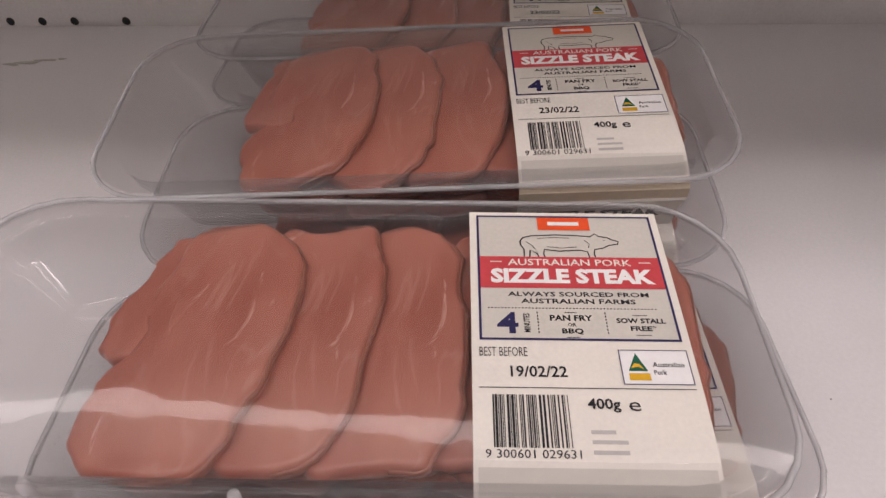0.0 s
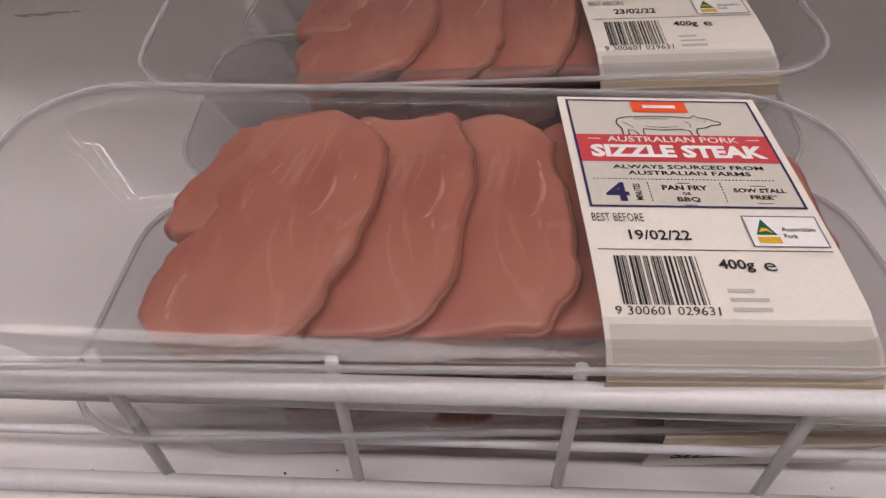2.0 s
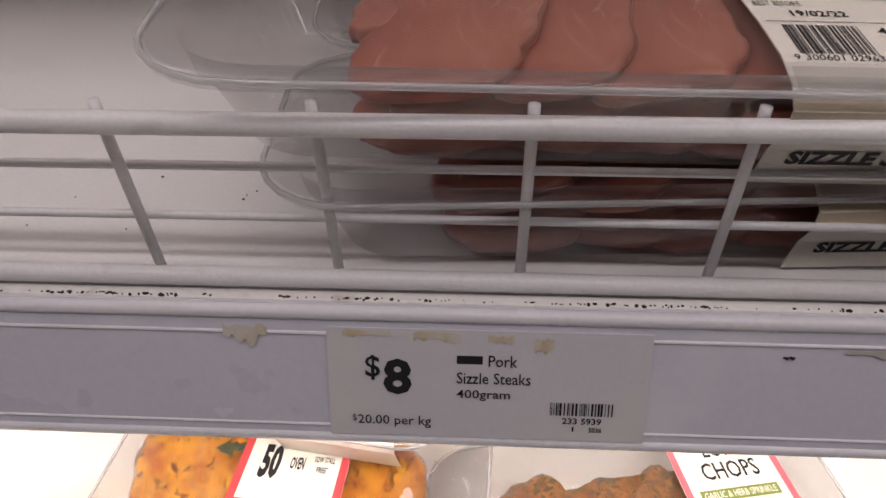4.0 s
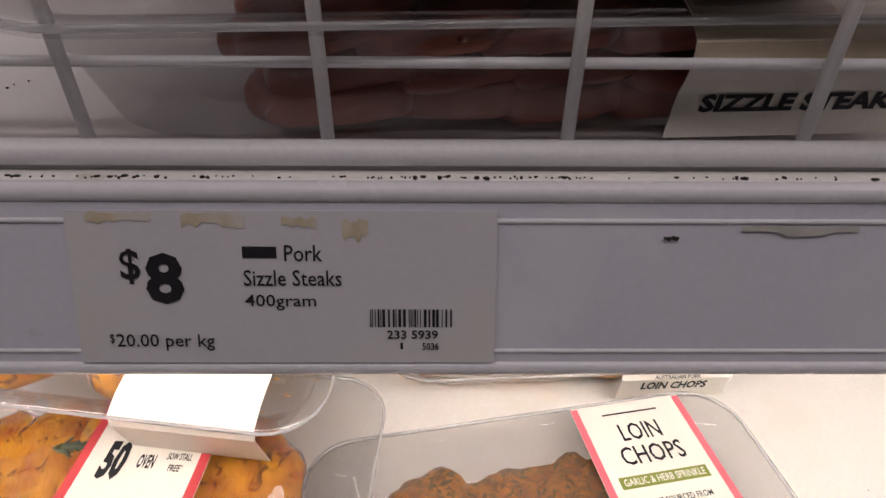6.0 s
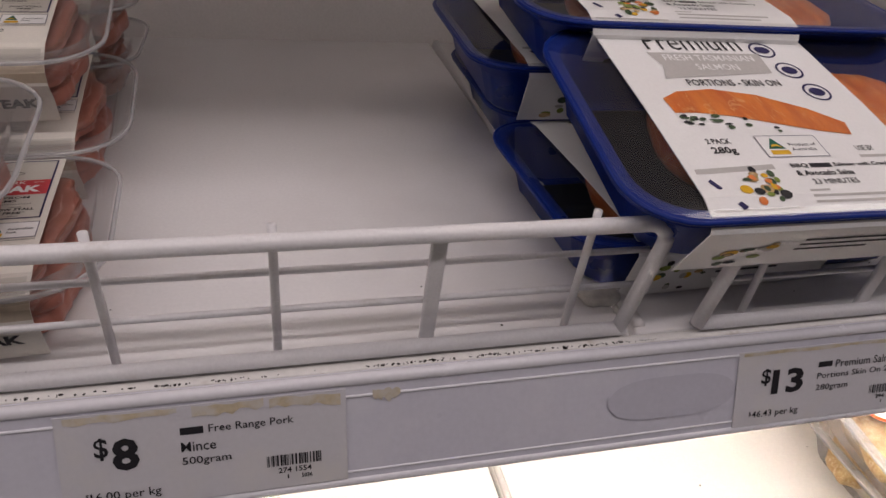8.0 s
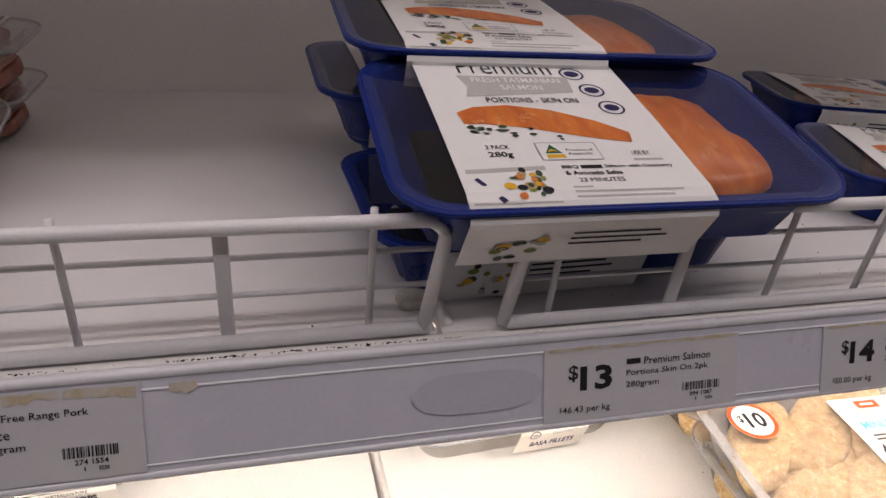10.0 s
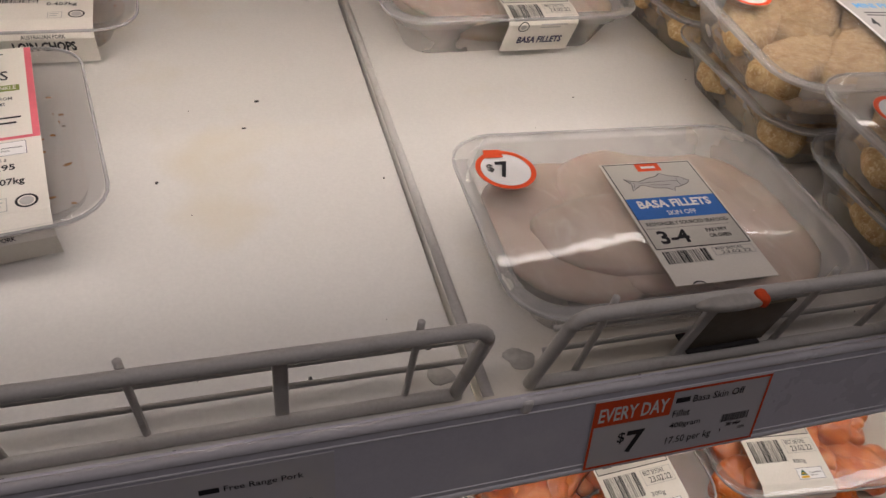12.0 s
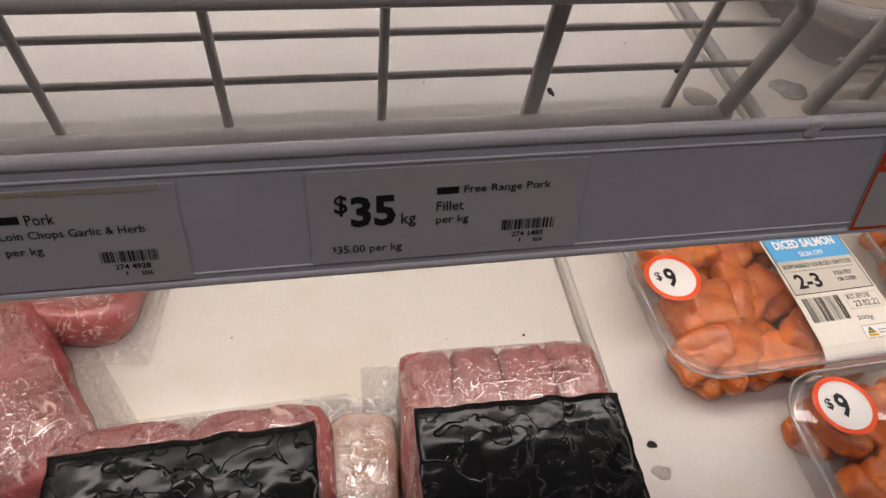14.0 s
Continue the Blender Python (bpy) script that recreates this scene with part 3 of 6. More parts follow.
HOLE_XS = [-0.570 + 0.1035 * g + 0.0288 * i for g in range(9) for i in range(3)]
for x in HOLE_XS:
    if x > -0.25:
        continue
    part("vent_hole", hole(x, ZA + 0.0035), M["dark"], back)
for i in range(30):
    if i % 5 != 4 and not 3 < i < 9:
        part("vent_hole", hole(0.173 + 0.0305 * i, ZB + 0.0035, 0.0036), M["dark"], back)
for x, z, w, h in ((0.394, ZB + 0.012, 0.006, 0.020), (0.394, ZB + 0.045, 0.006, 0.028), (0.430, ZB + 0.055, 0.006, 0.028), (0.444, ZB + 0.062, 0.008, 0.034)):
    part("upright_slot", box_bm(x - w / 2, x + w / 2, WALL - 0.0012, WALL + 0.001, z - h / 2, z + h / 2, 0.0008), M["dark"], back)
bm = bmesh.new()
tube(bm, [(0.29 + 0.052 * math.cos(2 * math.pi * i / 40), WALL - 0.0004, ZB + 0.052 + 0.048 * math.sin(2 * math.pi * i / 40)) for i in range(40)], 0.0016, 6, True)
part("cover_ring", bm, M["smudge"], back, "pale round cap outline pressed in the panel")


def rail_y(z, y0, z0, k):
    return y0 + (z - z0) * k


def rail_body(y0, z0, k, ztop, zbot, xa, xb):
    """Price rail: a leaning plastic face with beads along its top and foot, one extrusion."""
    f = lambda z: rail_y(z, y0, z0, k)
    face = [(f(zbot), zbot), (f(ztop), ztop)]
    back_ = [(f(ztop) + 0.006, ztop), (f(zbot) + 0.006, zbot)]
    ring = face + back_
    bm = ring_loft(bmesh.new(), [[(x, y, z) for y, z in ring] for x in (xa, xb)])
    bmesh.ops.recalc_face_normals(bm, faces=bm.faces[:])
    return bm


def shelf(name, label, z, yf, mat_panel, rail, mat_rail="rail", lamp=True, edge_top=0.0040):
    """A shelf of two panels side by side with an edge, a price rail and a lamp tube beneath its front."""
    y0, z0, k, ztop, zbot = rail
    t = thing(name, label, "shelf", kind="structure")
    part("panel", box_bm(X0, SEAM - 0.0015, yf, WALL - 0.001, z - 0.022, z, 0.0015), mat_panel, t)
    part("panel", box_bm(SEAM + 0.0015, X1, yf, WALL - 0.001, z - 0.022, z, 0.0015), mat_panel, t)
    bm = bmesh.new()
    tube(bm, [(SEAM + 0.005, yf + 0.004, z + 0.0005), (SEAM + 0.005, WALL - 0.004, z + 0.0005)], 0.0032, 10)
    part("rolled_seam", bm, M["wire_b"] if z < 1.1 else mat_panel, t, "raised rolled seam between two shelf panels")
    part("front_edge", box_bm(X0, X1, rail_y(ztop, y0, z0, k) + 0.0062, yf - 0.0002, z - 0.020, z + edge_top, 0.0008), M["edge"], t, "white front edge with black mould along it")
    r = part("price_rail", rail_body(y0, z0, k, ztop, zbot, X0, X1), M[mat_rail], t, "lilac-grey plastic price rail", smooth=False)
    for zz, rad in ((ztop, 0.0028), (zbot, 0.0022), (ztop - 0.0065, 0.0007), (zbot + 0.005, 0.0006)):
        bm = bmesh.new()
        tube(bm, [(X0, rail_y(zz, y0, z0, k) + 0.0012 * (rad > 0.001), zz), (X1, rail_y(zz, y0, z0, k) + 0.0012 * (rad > 0.001), zz)], rad, 10)
        part("bead", bm, M["rail_bead"], r)
    if lamp:
        bm = bmesh.new()
        yl, zl = rail_y(zbot, y0, z0, k) + 0.040, z - 0.036
        tube(bm, [(X0 + 0.05, yl, zl), (X1 - 0.05, yl, zl)], 0.008, 12)
        lt = thing("shelf_lamp", "lit fluorescent tube under the front of a shelf", "lamp")
        part("tube", bm, M["tube" if z > 1.1 else "tube_low"], lt)
        # unseen, added to hold tube light back from the front of the shelf below
        part("shield", box_bm(X0 + 0.03, X1 - 0.03, yl - 0.0165, yl - 0.0150, zl - 0.020, z - 0.0222, 0.0004), M["edge"], lt, "added unseen shield keeping tube light off the shelf front")
        for xx in (X0 + 0.03, X1 - 0.03):
            part("holder", box_bm(xx - 0.02, xx + 0.02, yl - 0.012, yl + 0.012, zl - 0.012, z - 0.0222, 0.002), M["edge"], lt)
    return t


RAIL_A = (0.001, 1.2135, 0.366, 1.2285, 1.1838)
RAIL_B = (-0.1955, 0.955, 0.26, 0.9845, 0.9288)
RAIL_C = (-0.430, 0.715, 0.20, 0.7400, 0.6850)
shelf_a = shelf("shelf_upper", "white enamelled upper shelf with meat and salmon packs", ZA, 0.0185, M["shelf_a"], RAIL_A, edge_top=-0.0008)
shelf_b = shelf("shelf_middle", "white enamelled middle shelf with yellowish stains", ZB, -0.1795, M["shelf_b"], RAIL_B)
shelf_c = shelf("shelf_lower", "white enamelled lower shelf with vacuum packs and salmon trays", ZC, -0.420, M["shelf_b"], RAIL_C, lamp=False)

bm = bmesh.new()
tube(bm, [(X0 + 0.05, 0.150, 1.596), (X1 - 0.05, 0.150, 1.596)], 0.008, 12)
top_lamp = thing("shelf_lamp", "lit fluorescent tube under the shelf above the packs", "lamp")
part("tube", bm, M["tube_top"], top_lamp)
for xx in (X0 + 0.03, X1 - 0.03):
    part("holder", box_bm(xx - 0.02, xx + 0.02, 0.138, 0.162, 1.584, 1.6198, 0.002), M["edge"], top_lamp)

# dirt along the front edges
def specks(parent, z, ya, yb, xa, xb, count, seed, rmin=0.0003, rmax=0.0011):
    rnd = random.Random(seed)
    bm = bmesh.new()
    for _ in range(count):
        x = rnd.uniform(xa, xb)
        if noise.noise(Vector((x * 22, seed, 0))) < -0.05 and rnd.random() < 0.75:
            continue
        r = rmin + (rmax - rmin) * rnd.random() ** 3
        disc(bm, x, rnd.uniform(ya, yb), z, r * rnd.uniform(0.9, 1.6), r, 7, 0.0004, 0.2, rnd.randint(0, 999))
    return tagged(part("mould_specks", bm, M["dirt"], parent), "black mould specks and crumbs", kind="stuff")


specks(shelf_a, ZA - 0.0009, 0.0131, 0.0143, -0.5, 0.41, 650, 3, 0.0002, 0.00075)
specks(shelf_a, ZA + 0.0002, 0.022, 0.12, -0.5, 1.0, 90, 4, 0.0002, 0.0007)
specks(shelf_b, ZB + 0.0040, -0.1835, -0.1800, -0.2, 0.8, 120, 5)
specks(shelf_b, ZB + 0.0002, -0.16, 0.42, -0.1, 0.9, 60, 6, 0.0002, 0.0008)
specks(shelf_c, ZC + 0.0002, -0.32, 0.1, -0.1, 0.9, 40, 7, 0.0003, 0.001)
for sh, x, y, z, rx, ry, m in ((shelf_b, 0.3844, -0.158, ZB, 0.008, 0.006, "smudge"), (shelf_b, 0.4303, -0.155, ZB, 0.009, 0.007, "smudge"), (shelf_b, 0.3831, -0.138, ZB, 0.003, 0.0028, "dark"), (shelf_c, 0.4235, -0.2164, ZC, 0.0032, 0.003, "dark"), (shelf_c, 0.4234, -0.236, ZC, 0.006, 0.0055, "smudge"), (shelf_b, 0.385, 0.366, ZB, 0.010, 0.008, "smudge"), (shelf_b, 0.383, 0.406, ZB, 0.006, 0.005, "smudge"), (shelf_b, 0.3101, 0.1119, ZB, 0.0018, 0.0014, "dark"), (shelf_b, 0.2988, 0.0768, ZB, 0.0014, 0.0010, "dark"), (shelf_b, 0.241, 0.020, ZB, 0.0012, 0.0012, "dark"), (shelf_b, 0.318, -0.150, ZB, 0.0012, 0.003, "dark")):
    part("stain", disc(bmesh.new(), x, y, z + 0.0001, rx, ry, 18, 0.0003, 0.15, int(x * 999)), M[m], sh)
bm = bmesh.new()
for dx, dy, rx, ry in ((0, 0, 0.012, 0.002), (0.014, 0.004, 0.008, 0.0015), (-0.012, -0.003, 0.006, 0.002), (0.026, 0.006, 0.004, 0.001)):
    disc(bm, -0.314 + dx, 0.403 + dy, ZA + 0.0001, rx, ry, 14, 0.0003, 0.25, int(dx * 1000))
part("scuff", bm, M["smudge"], shelf_a, "grey scuff mark")

# ---- wire fences ----


def fence(name, label, y_low, y_top, z, h, xa, xb, wires, thick, material, round_a=False, round_b=False):
    """Wire fence along a shelf front: a bent frame rod, two thin rods and upright wires."""
    R, rw = 0.0035, 0.0016
    t = thing(name, label, "wire fence", group="fences along the shelf fronts")
    zl, zt = z + R, z + h
    lean = lambda zz: y_low + (y_top - y_low) * (zz - zl) / (zt - zl)
    def corner(x, sx, seq):
        rad, pts = 0.011, []
        for k in range(7):
            a = radians(90 * k / 6)
            pts.append((x - sx * rad * (1 - math.sin(a)), lean(zt - rad * (1 - math.cos(a))), zt - rad * (1 - math.cos(a))))
        return pts if seq else pts[::-1]
    pts = []
    if round_a:
        pts += [(xa - 0.006, lean(zl), zl)] + corner(xa, -1, True)[::-1]
    else:
        pts += [(xa, lean(zt), zt)]
    if round_b:
        pts += corner(xb, 1, True) + [(xb - 0.006, lean(zl), zl)]
    else:
        pts += [(xb, lean(zt), zt)]
    bm = bmesh.new()
    tube(bm, pts, R, 12)
    part("top_rod", bm, material, t)
    bm = bmesh.new()
    tube(bm, [(xa - 0.004 * round_a, lean(zl), zl), (xb - 0.003 * round_b, lean(zl), zl)], R, 12)
    part("bottom_rod", bm, material, t)
    for f in (0.36, 0.69):
        zz = zl + (zt - zl) * f
        bm = bmesh.new()
        e = 0.004
        tube(bm, [(xa + (0.0 if not round_a else -0.002), lean(zz) + e + 0.003, zz), (xb - (0.001 if round_b else 0), lean(zz) + e + 0.003, zz)], rw * 0.95, 8)
        part("thin_rod", bm, material, t)
    for x in wires:
        bm = bmesh.new()
        top = zt + R + 0.0012
        tube(bm, [(x, lean(zl) + 0.0035, zl - R * 0.6), (x, lean(zt) + 0.0050, zt), (x, lean(top) + 0.0055, top)], rw * 1.15, 8)
        part("upright_wire", bm, material, t)
    for x in thick:
        part("flat_bar", box_bm(-0.0034, 0.0034, -0.0015, 0.0015, -0.001, zt - zl + 0.001, 0.0008), material, t, at=Matrix.Translation((x, lean(zl) + 0.003, zl)) @ Matrix.Rotation(math.atan2(y_low - y_top, zt - zl), 4, "X"))
    return t


fence("wire_fence", "white coated wire fence along the upper shelf front", 0.019, 0.0115, ZA + 0.0002, 0.0665, -0.75, 0.3975, [-0.0790 - 0.0628 * i for i in range(10, 0, -1)] + [-0.0790, -0.0165, 0.0465, 0.1090, 0.1710, 0.2340, 0.3645], [0.298], M["wire_a"], round_b=True)
fence("wire_fence", "white coated wire fence with torn tape along the upper shelf front", 0.017, 0.0105, ZA + 0.0002, 0.0665, 0.4390, 1.6, [0.459] + [0.594 + 0.0628 * i for i in range(15)], [0.531], M["wire_a"], round_a=True)
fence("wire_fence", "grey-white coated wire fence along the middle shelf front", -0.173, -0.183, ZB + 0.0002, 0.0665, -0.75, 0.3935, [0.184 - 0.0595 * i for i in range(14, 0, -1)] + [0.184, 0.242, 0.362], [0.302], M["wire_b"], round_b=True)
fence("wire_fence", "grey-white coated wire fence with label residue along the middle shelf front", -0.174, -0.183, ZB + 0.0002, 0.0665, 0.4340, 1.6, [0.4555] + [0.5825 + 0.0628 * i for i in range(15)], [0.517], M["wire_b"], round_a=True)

# ---- price tickets ----


def ticket(x0, x1, ztop, zbot, rail, price, sub, lines, code, brand=0.2, red=False, unit="", small="5036", stains=(), seed=1):
    y0, z0, k = rail[:3]
    t = thing("price_ticket", "white card price ticket in the plastic price rail" if not red else "red-bordered white price ticket in the plastic price rail", "price ticket", group="price tickets")
    lift = 0.0011
    sh = Sheet([(rail_y(ztop, y0, z0, k) - lift, ztop), (rail_y((ztop + zbot) / 2, y0, z0, k) - lift, (ztop + zbot) / 2), (rail_y(zbot, y0, z0, k) - lift, zbot)], x1 - x0, x0)
    W, H = sh.width, sh.length
    card = sh.body(M["card"], t, "card", thick=0.0006)
    tx = lambda s, a, b, c, d, bold=0.0, m="black": sh.text(s, a * W, b * H, c * W, d * H, M[m], card, bold)
    if red:
        w = 0.0016
        sh.bars([(0, 0, W, w), (0, H - w, W, H), (0, w, w, H - w), (W - w, w, W, H - w), (w, w, 0.43 * W, 0.36 * H)], M["orange"], card, label="red border and banner")
        tx("EVERY DAY", 0.03, 0.10, 0.41, 0.30, 0.02, "paper_white")
        tx("$", 0.16, 0.50, 0.20, 0.68, 0.01)
        tx(price, 0.21, 0.50, 0.31, 0.84, 0.03)
        rows = (0.12, 0.31, 0.50)
    else:
        if price:
            w = 0.09 * len(price) - 0.02 * (len(price) > 1)
            a = 0.118 - 0.03 * bool(unit)
            tx("$", a, 0.24, a + 0.047, 0.47, 0.015)
            tx(price, a + 0.056, 0.265, a + 0.056 + w, 0.60, 0.035)
            if unit:
                tx(unit, a + 0.075 + w, 0.47, a + 0.128 + w, 0.63, 0.005)
        rows = (0.215, 0.375, 0.535)
    if sub:
        if red:
            tx(sub, 0.45, 0.72, 0.72, 0.86, 0.004)
        else:
            tx("$", 0.074, 0.80, 0.086, 0.87)
            tx(sub, 0.090, 0.80, 0.325, 0.915, 0.006)
    u = 0.45 if red or unit else 0.405
    for i, (line, wd) in enumerate(lines):
        a = u
        if i == 0:
            sh.bars([(a * W, (rows[0] + 0.01) * H, (a + brand * 0.40) * W, (rows[0] + 0.085) * H)], M["black"], card, "bar")
            a += brand * 0.40 + 0.018
        tx(line, a, rows[i], u + wd, rows[i] + 0.105, 0.006)
    b0, b1 = (0.76, 0.93) if red else (0.700, 0.903)
    bs = 0.52 if red else 0.635
    sh.barcode(b0 * W, bs * H, b1 * W, (bs + 0.12) * H, M["black"], card, seed, 24)
    tx(code, b0 + 0.04, bs + 0.14, b1 - 0.04, bs + 0.20, 0.02)
    sh.bars([(0.772 * W, (bs + 0.225) * H, 0.778 * W, (bs + 0.27) * H)], M["black"], card, "bar")
    tx(small, b0 + 0.125, bs + 0.225, b0 + 0.165, bs + 0.275, 0.02)
    for a, b, c, d, m in stains:
        bm = bmesh.new()
        rnd = random.Random(int(a * 1000) + seed)
        n = 9
        ups = [(a + (c - a) * i / n, b + (d - b) * 0.25 * rnd.random()) for i in range(n + 1)]
        dns = [(a + (c - a) * i / n, b + (d - b) * (0.55 + 0.45 * rnd.random())) for i in range(n + 1)]
        up = [bm.verts.new(sh.place(p * W, q * H, 0.00025)) for p, q in ups]
        dn = [bm.verts.new(sh.place(p * W, q * H, 0.00025)) for p, q in dns]
        for i in range(n):
            bm.faces.new((up[i], dn[i], dn[i + 1], up[i + 1]))
        part("residue", bm, M[m], card, "dried yellow glue residue", smooth=False)
    return t


ticket(-0.0815, 0.0275, 1.2250, 1.1864, RAIL_A, "8", "20.00 per kg", [("Pork", 0.187), ("Sizzle Steaks", 0.230), ("400gram", 0.168)], "233 5939", 0.20, stains=((0.05, 0.0, 0.20, 0.10, "rust"), (0.27, 0.0, 0.415, 0.12, "rust"), (0.50, 0.03, 0.58, 0.12, "rust"), (0.64, 0.04, 0.70, 0.20, "rust")), seed=2)
ticket(0.1490, 0.2605, 1.2262, 1.1868, RAIL_A, "8", "16.00 per kg", [("Free Range Pork", 0.40), ("Mince", 0.12), ("500gram", 0.17)], "274 1554", 0.20, stains=((0.03, 0.0, 0.40, 0.10, "rust"), (0.45, -0.0, 0.70, 0.14, "rust"), (0.72, 0.0, 0.98, 0.16, "rust")), seed=3)
ticket(0.4525, 0.5690, 1.2238, 1.1862, RAIL_A, "13", "46.43 per kg", [("Premium Salmon", 0.44), ("Portions Skin On 2pk", 0.43), ("280gram", 0.17)], "294 1087", 0.18, stains=((0.02, 0.0, 0.98, 0.06, "rust"),), seed=4)
ticket(0.6265, 0.7380, 1.2225, 1.1850, RAIL_A, "14", "50.00 per kg", [("Premium Salmon", 0.44), ("Portions Skin Off 2pk", 0.43), ("280gram", 0.17)], "294 1088", 0.18, stains=((0.02, 0.0, 0.98, 0.06, "rust"),), seed=5)
ticket(0.056, 0.1635, 0.9755, 0.9325, RAIL_B, "", "", [("Pork", 0.19), ("Loin Chops Garlic & Herb", 0.47), ("per kg", 0.12)], "274 4928", 0.20, stains=((0.3, 0.0, 0.95, 0.06, "rust"),), seed=6)
ticket(0.2110, 0.3235, 0.9765, 0.9345, RAIL_B, "35", "35.00 per kg", [("Free Range Pork", 0.42), ("Fillet", 0.10), ("per kg", 0.12)], "274 1485", 0.20, unit="kg", seed=7)
ticket(0.4605, 0.5720, 0.9780, 0.9305, RAIL_B, "7", "17.50 per kg", [("Basa Skin Off", 0.40), ("Fillet", 0.10), ("400gram", 0.18)], "380 4404", 0.20, red=True, seed=8)

# torn sticker traces on the rails
def trace(parent, rail, x, z, w, h, material, seed):
    y0, z0, k = rail[:3]
    rnd = random.Random(seed)
    bm = bmesh.new()
    n = 10
    f = lambda xx, zz: bm.verts.new((xx, rail_y(zz, y0, z0, k) - 0.0008, zz))
    up = [f(x + w * i / n, z - h * 0.2 * rnd.random()) for i in range(n + 1)]
    dn = [f(x + w * i / n, z - h * (0.45 + 0.55 * rnd.random() * math.sin(math.pi * (i + 0.6) / (n + 1)))) for i in range(n + 1)]
    for i in range(n):
        bm.faces.new((up[i], dn[i], dn[i + 1], up[i + 1]))
    return part("sticker_trace", bm, material, parent, "torn paper remains", smooth=False)


trace(shelf_a, RAIL_A, -0.117, 1.2255, 0.015, 0.009, M["rust"], 1)
trace(shelf_a, RAIL_A, -0.123, 1.195, 0.007, 0.005, M["rail_bead"], 2)
trace(shelf_a, RAIL_A, 0.272, 1.2250, 0.012, 0.007, M["rust"], 3)
trace(shelf_a, RAIL_A, 0.090, 1.2215, 0.03, 0.003, M["smudge"], 4)
trace(shelf_a, RAIL_A, 0.070, 1.2190, 0.004, 0.002, M["dirt"], 5)
bm = bmesh.new()
n = 28
vs = []
for i in range(n):
    a = 2 * math.pi * i / n
    z = 1.2060 + 0.0102 * math.sin(a)
    vs.append(bm.verts.new((0.4175 + 0.0345 * math.copysign(abs(math.cos(a)) ** 0.6, math.cos(a)), rail_y(z, *RAIL_A[:3]) - 0.0007, z)))
bm.faces.new(vs[::-1])
part("worn_oval", bm, surface("rail_worn", (0.56, 0.55, 0.62), 0.4, 0.03, 400, 30, None, (0, 1), 0.03), shelf_a, "darker worn oval on the rail", smooth=False)

# ---- packs ----


def tray_bm(w, d, h, r=0.022, flange=0.009, taper=0.86, lip=0.003, ribs=0, base=True):
    """Moulded tray: tapered wall, rounded foot, stepped shoulder, flat flange with a turned-down lip."""
    bw, bd = w - 2 * flange, d - 2 * flange
    rings = [rrect(bw * taper - 0.008, bd * taper - 0.008, r * 0.7, 0.0006), rrect(bw * taper, bd * taper, r * 0.8, 0.004), rrect(bw * (taper + 0.62 * (1 - taper)), bd * (taper + 0.62 * (1 - taper)), r * 0.9, h * 0.66), rrect(bw - 0.004, bd - 0.004, r * 0.95, h * 0.70), rrect(bw, bd, r, h - 0.0015), rrect(bw + 0.002, bd + 0.002, r, h), rrect(w - 0.0012, d - 0.0012, r + flange * 0.6, h), rrect(w, d, r + flange * 0.6, h - 0.0008), rrect(w, d, r + flange * 0.6, h - lip)]
    if ribs:
        n = len(rings[0])
        for k in (1, 2):
            rings[k] = [(x * (1 - ribs * (i % 2)), y * (1 - ribs * (i % 2)), z) for i, (x, y, z) in enumerate(rings[k])]
    return ring_loft(bmesh.new(), rings, base, False)


def film_bm(w, d, h, r=0.024, dome=0.002, sag=0.0008, seed=0):
    rings = []
    for s in (1.0, 0.97, 0.9, 0.8, 0.65, 0.5, 0.35, 0.2, 0.06):
        ring = []
        for x, y, z in rrect(w * s, d * s, r * s, h):
            e = noise.noise(Vector((x * 30 + seed, y * 30, seed))) * sag * (1 if s < 0.97 else 0)
            ring.append((x, y, h + dome * (1 - s * s) + e))
        rings.append(ring)
    return ring_loft(bmesh.new(), rings, False, True)


def pack(name, label, category, at, w, d, h, tray_mat="tray", film_mat="film", r=0.022, flange=0.009, taper=0.86, dome=0.002, seed=0, group="", ribs=0):
    t = thing(name, label, category, at, group)
    part("tray", tray_bm(w, d, h, r, flange, taper, ribs=ribs), M[tray_mat], t)
    bm = bmesh.new()
    tube(bm, rrect(w, d, r + flange * 0.6, h - 0.0006), 0.0011, 6, True)
    part("rim", bm, M["blue_tray" if tray_mat == "blue_tray" else "rim"], t)
    part("lid_film", film_bm(w - 0.003, d - 0.003, h + 0.0006, r + flange * 0.5, dome, 0.0008, seed), M[film_mat], t)
    return t


def lump(parent, name, lx, ly, h, at, material, seed, **k):
    return part(name, blob(lx, ly, h, seed, **k), M[material], parent, at=at)


def price_dot(parent, x, y, z, price, r=0.0185, flag=False, tilt=0.0):
    """Round red-ringed price sticker on a lid."""
    c = 1.3 * r
    s = part("price_sticker", disc(bmesh.new(), 0, 0, 0, r, r, 36, 0.0002), M["paper_white"], parent, "round white sticker with a red ring", at=Matrix.Translation((x, y, z)) @ Matrix.Rotation(math.atan(tilt), 4, "X"))
    s2 = Sheet([(c, 0.0003), (0, 0.0003), (-c, 0.0003)], 2 * c, -c)
    s2.oval(c, c, r, r, M["orange"], s, ring=r * 0.17)
    s2.text("$", c - 0.62 * r, c - 0.30 * r, c - 0.38 * r, c + 0.12 * r, M["black"], s, 0.02)
    w = 0.42 * r * len(price)
    s2.text(price, c - 0.28 * r, c - 0.42 * r, c - 0.28 * r + w, c + 0.42 * r, M["black"], s, 0.03)
    if flag:
        s2.bars([(c - 0.5 * r, c - 1.05 * r, c + 0.1 * r, c - 0.62 * r)], M["orange"], s, "flag", 0.0004)
    return s


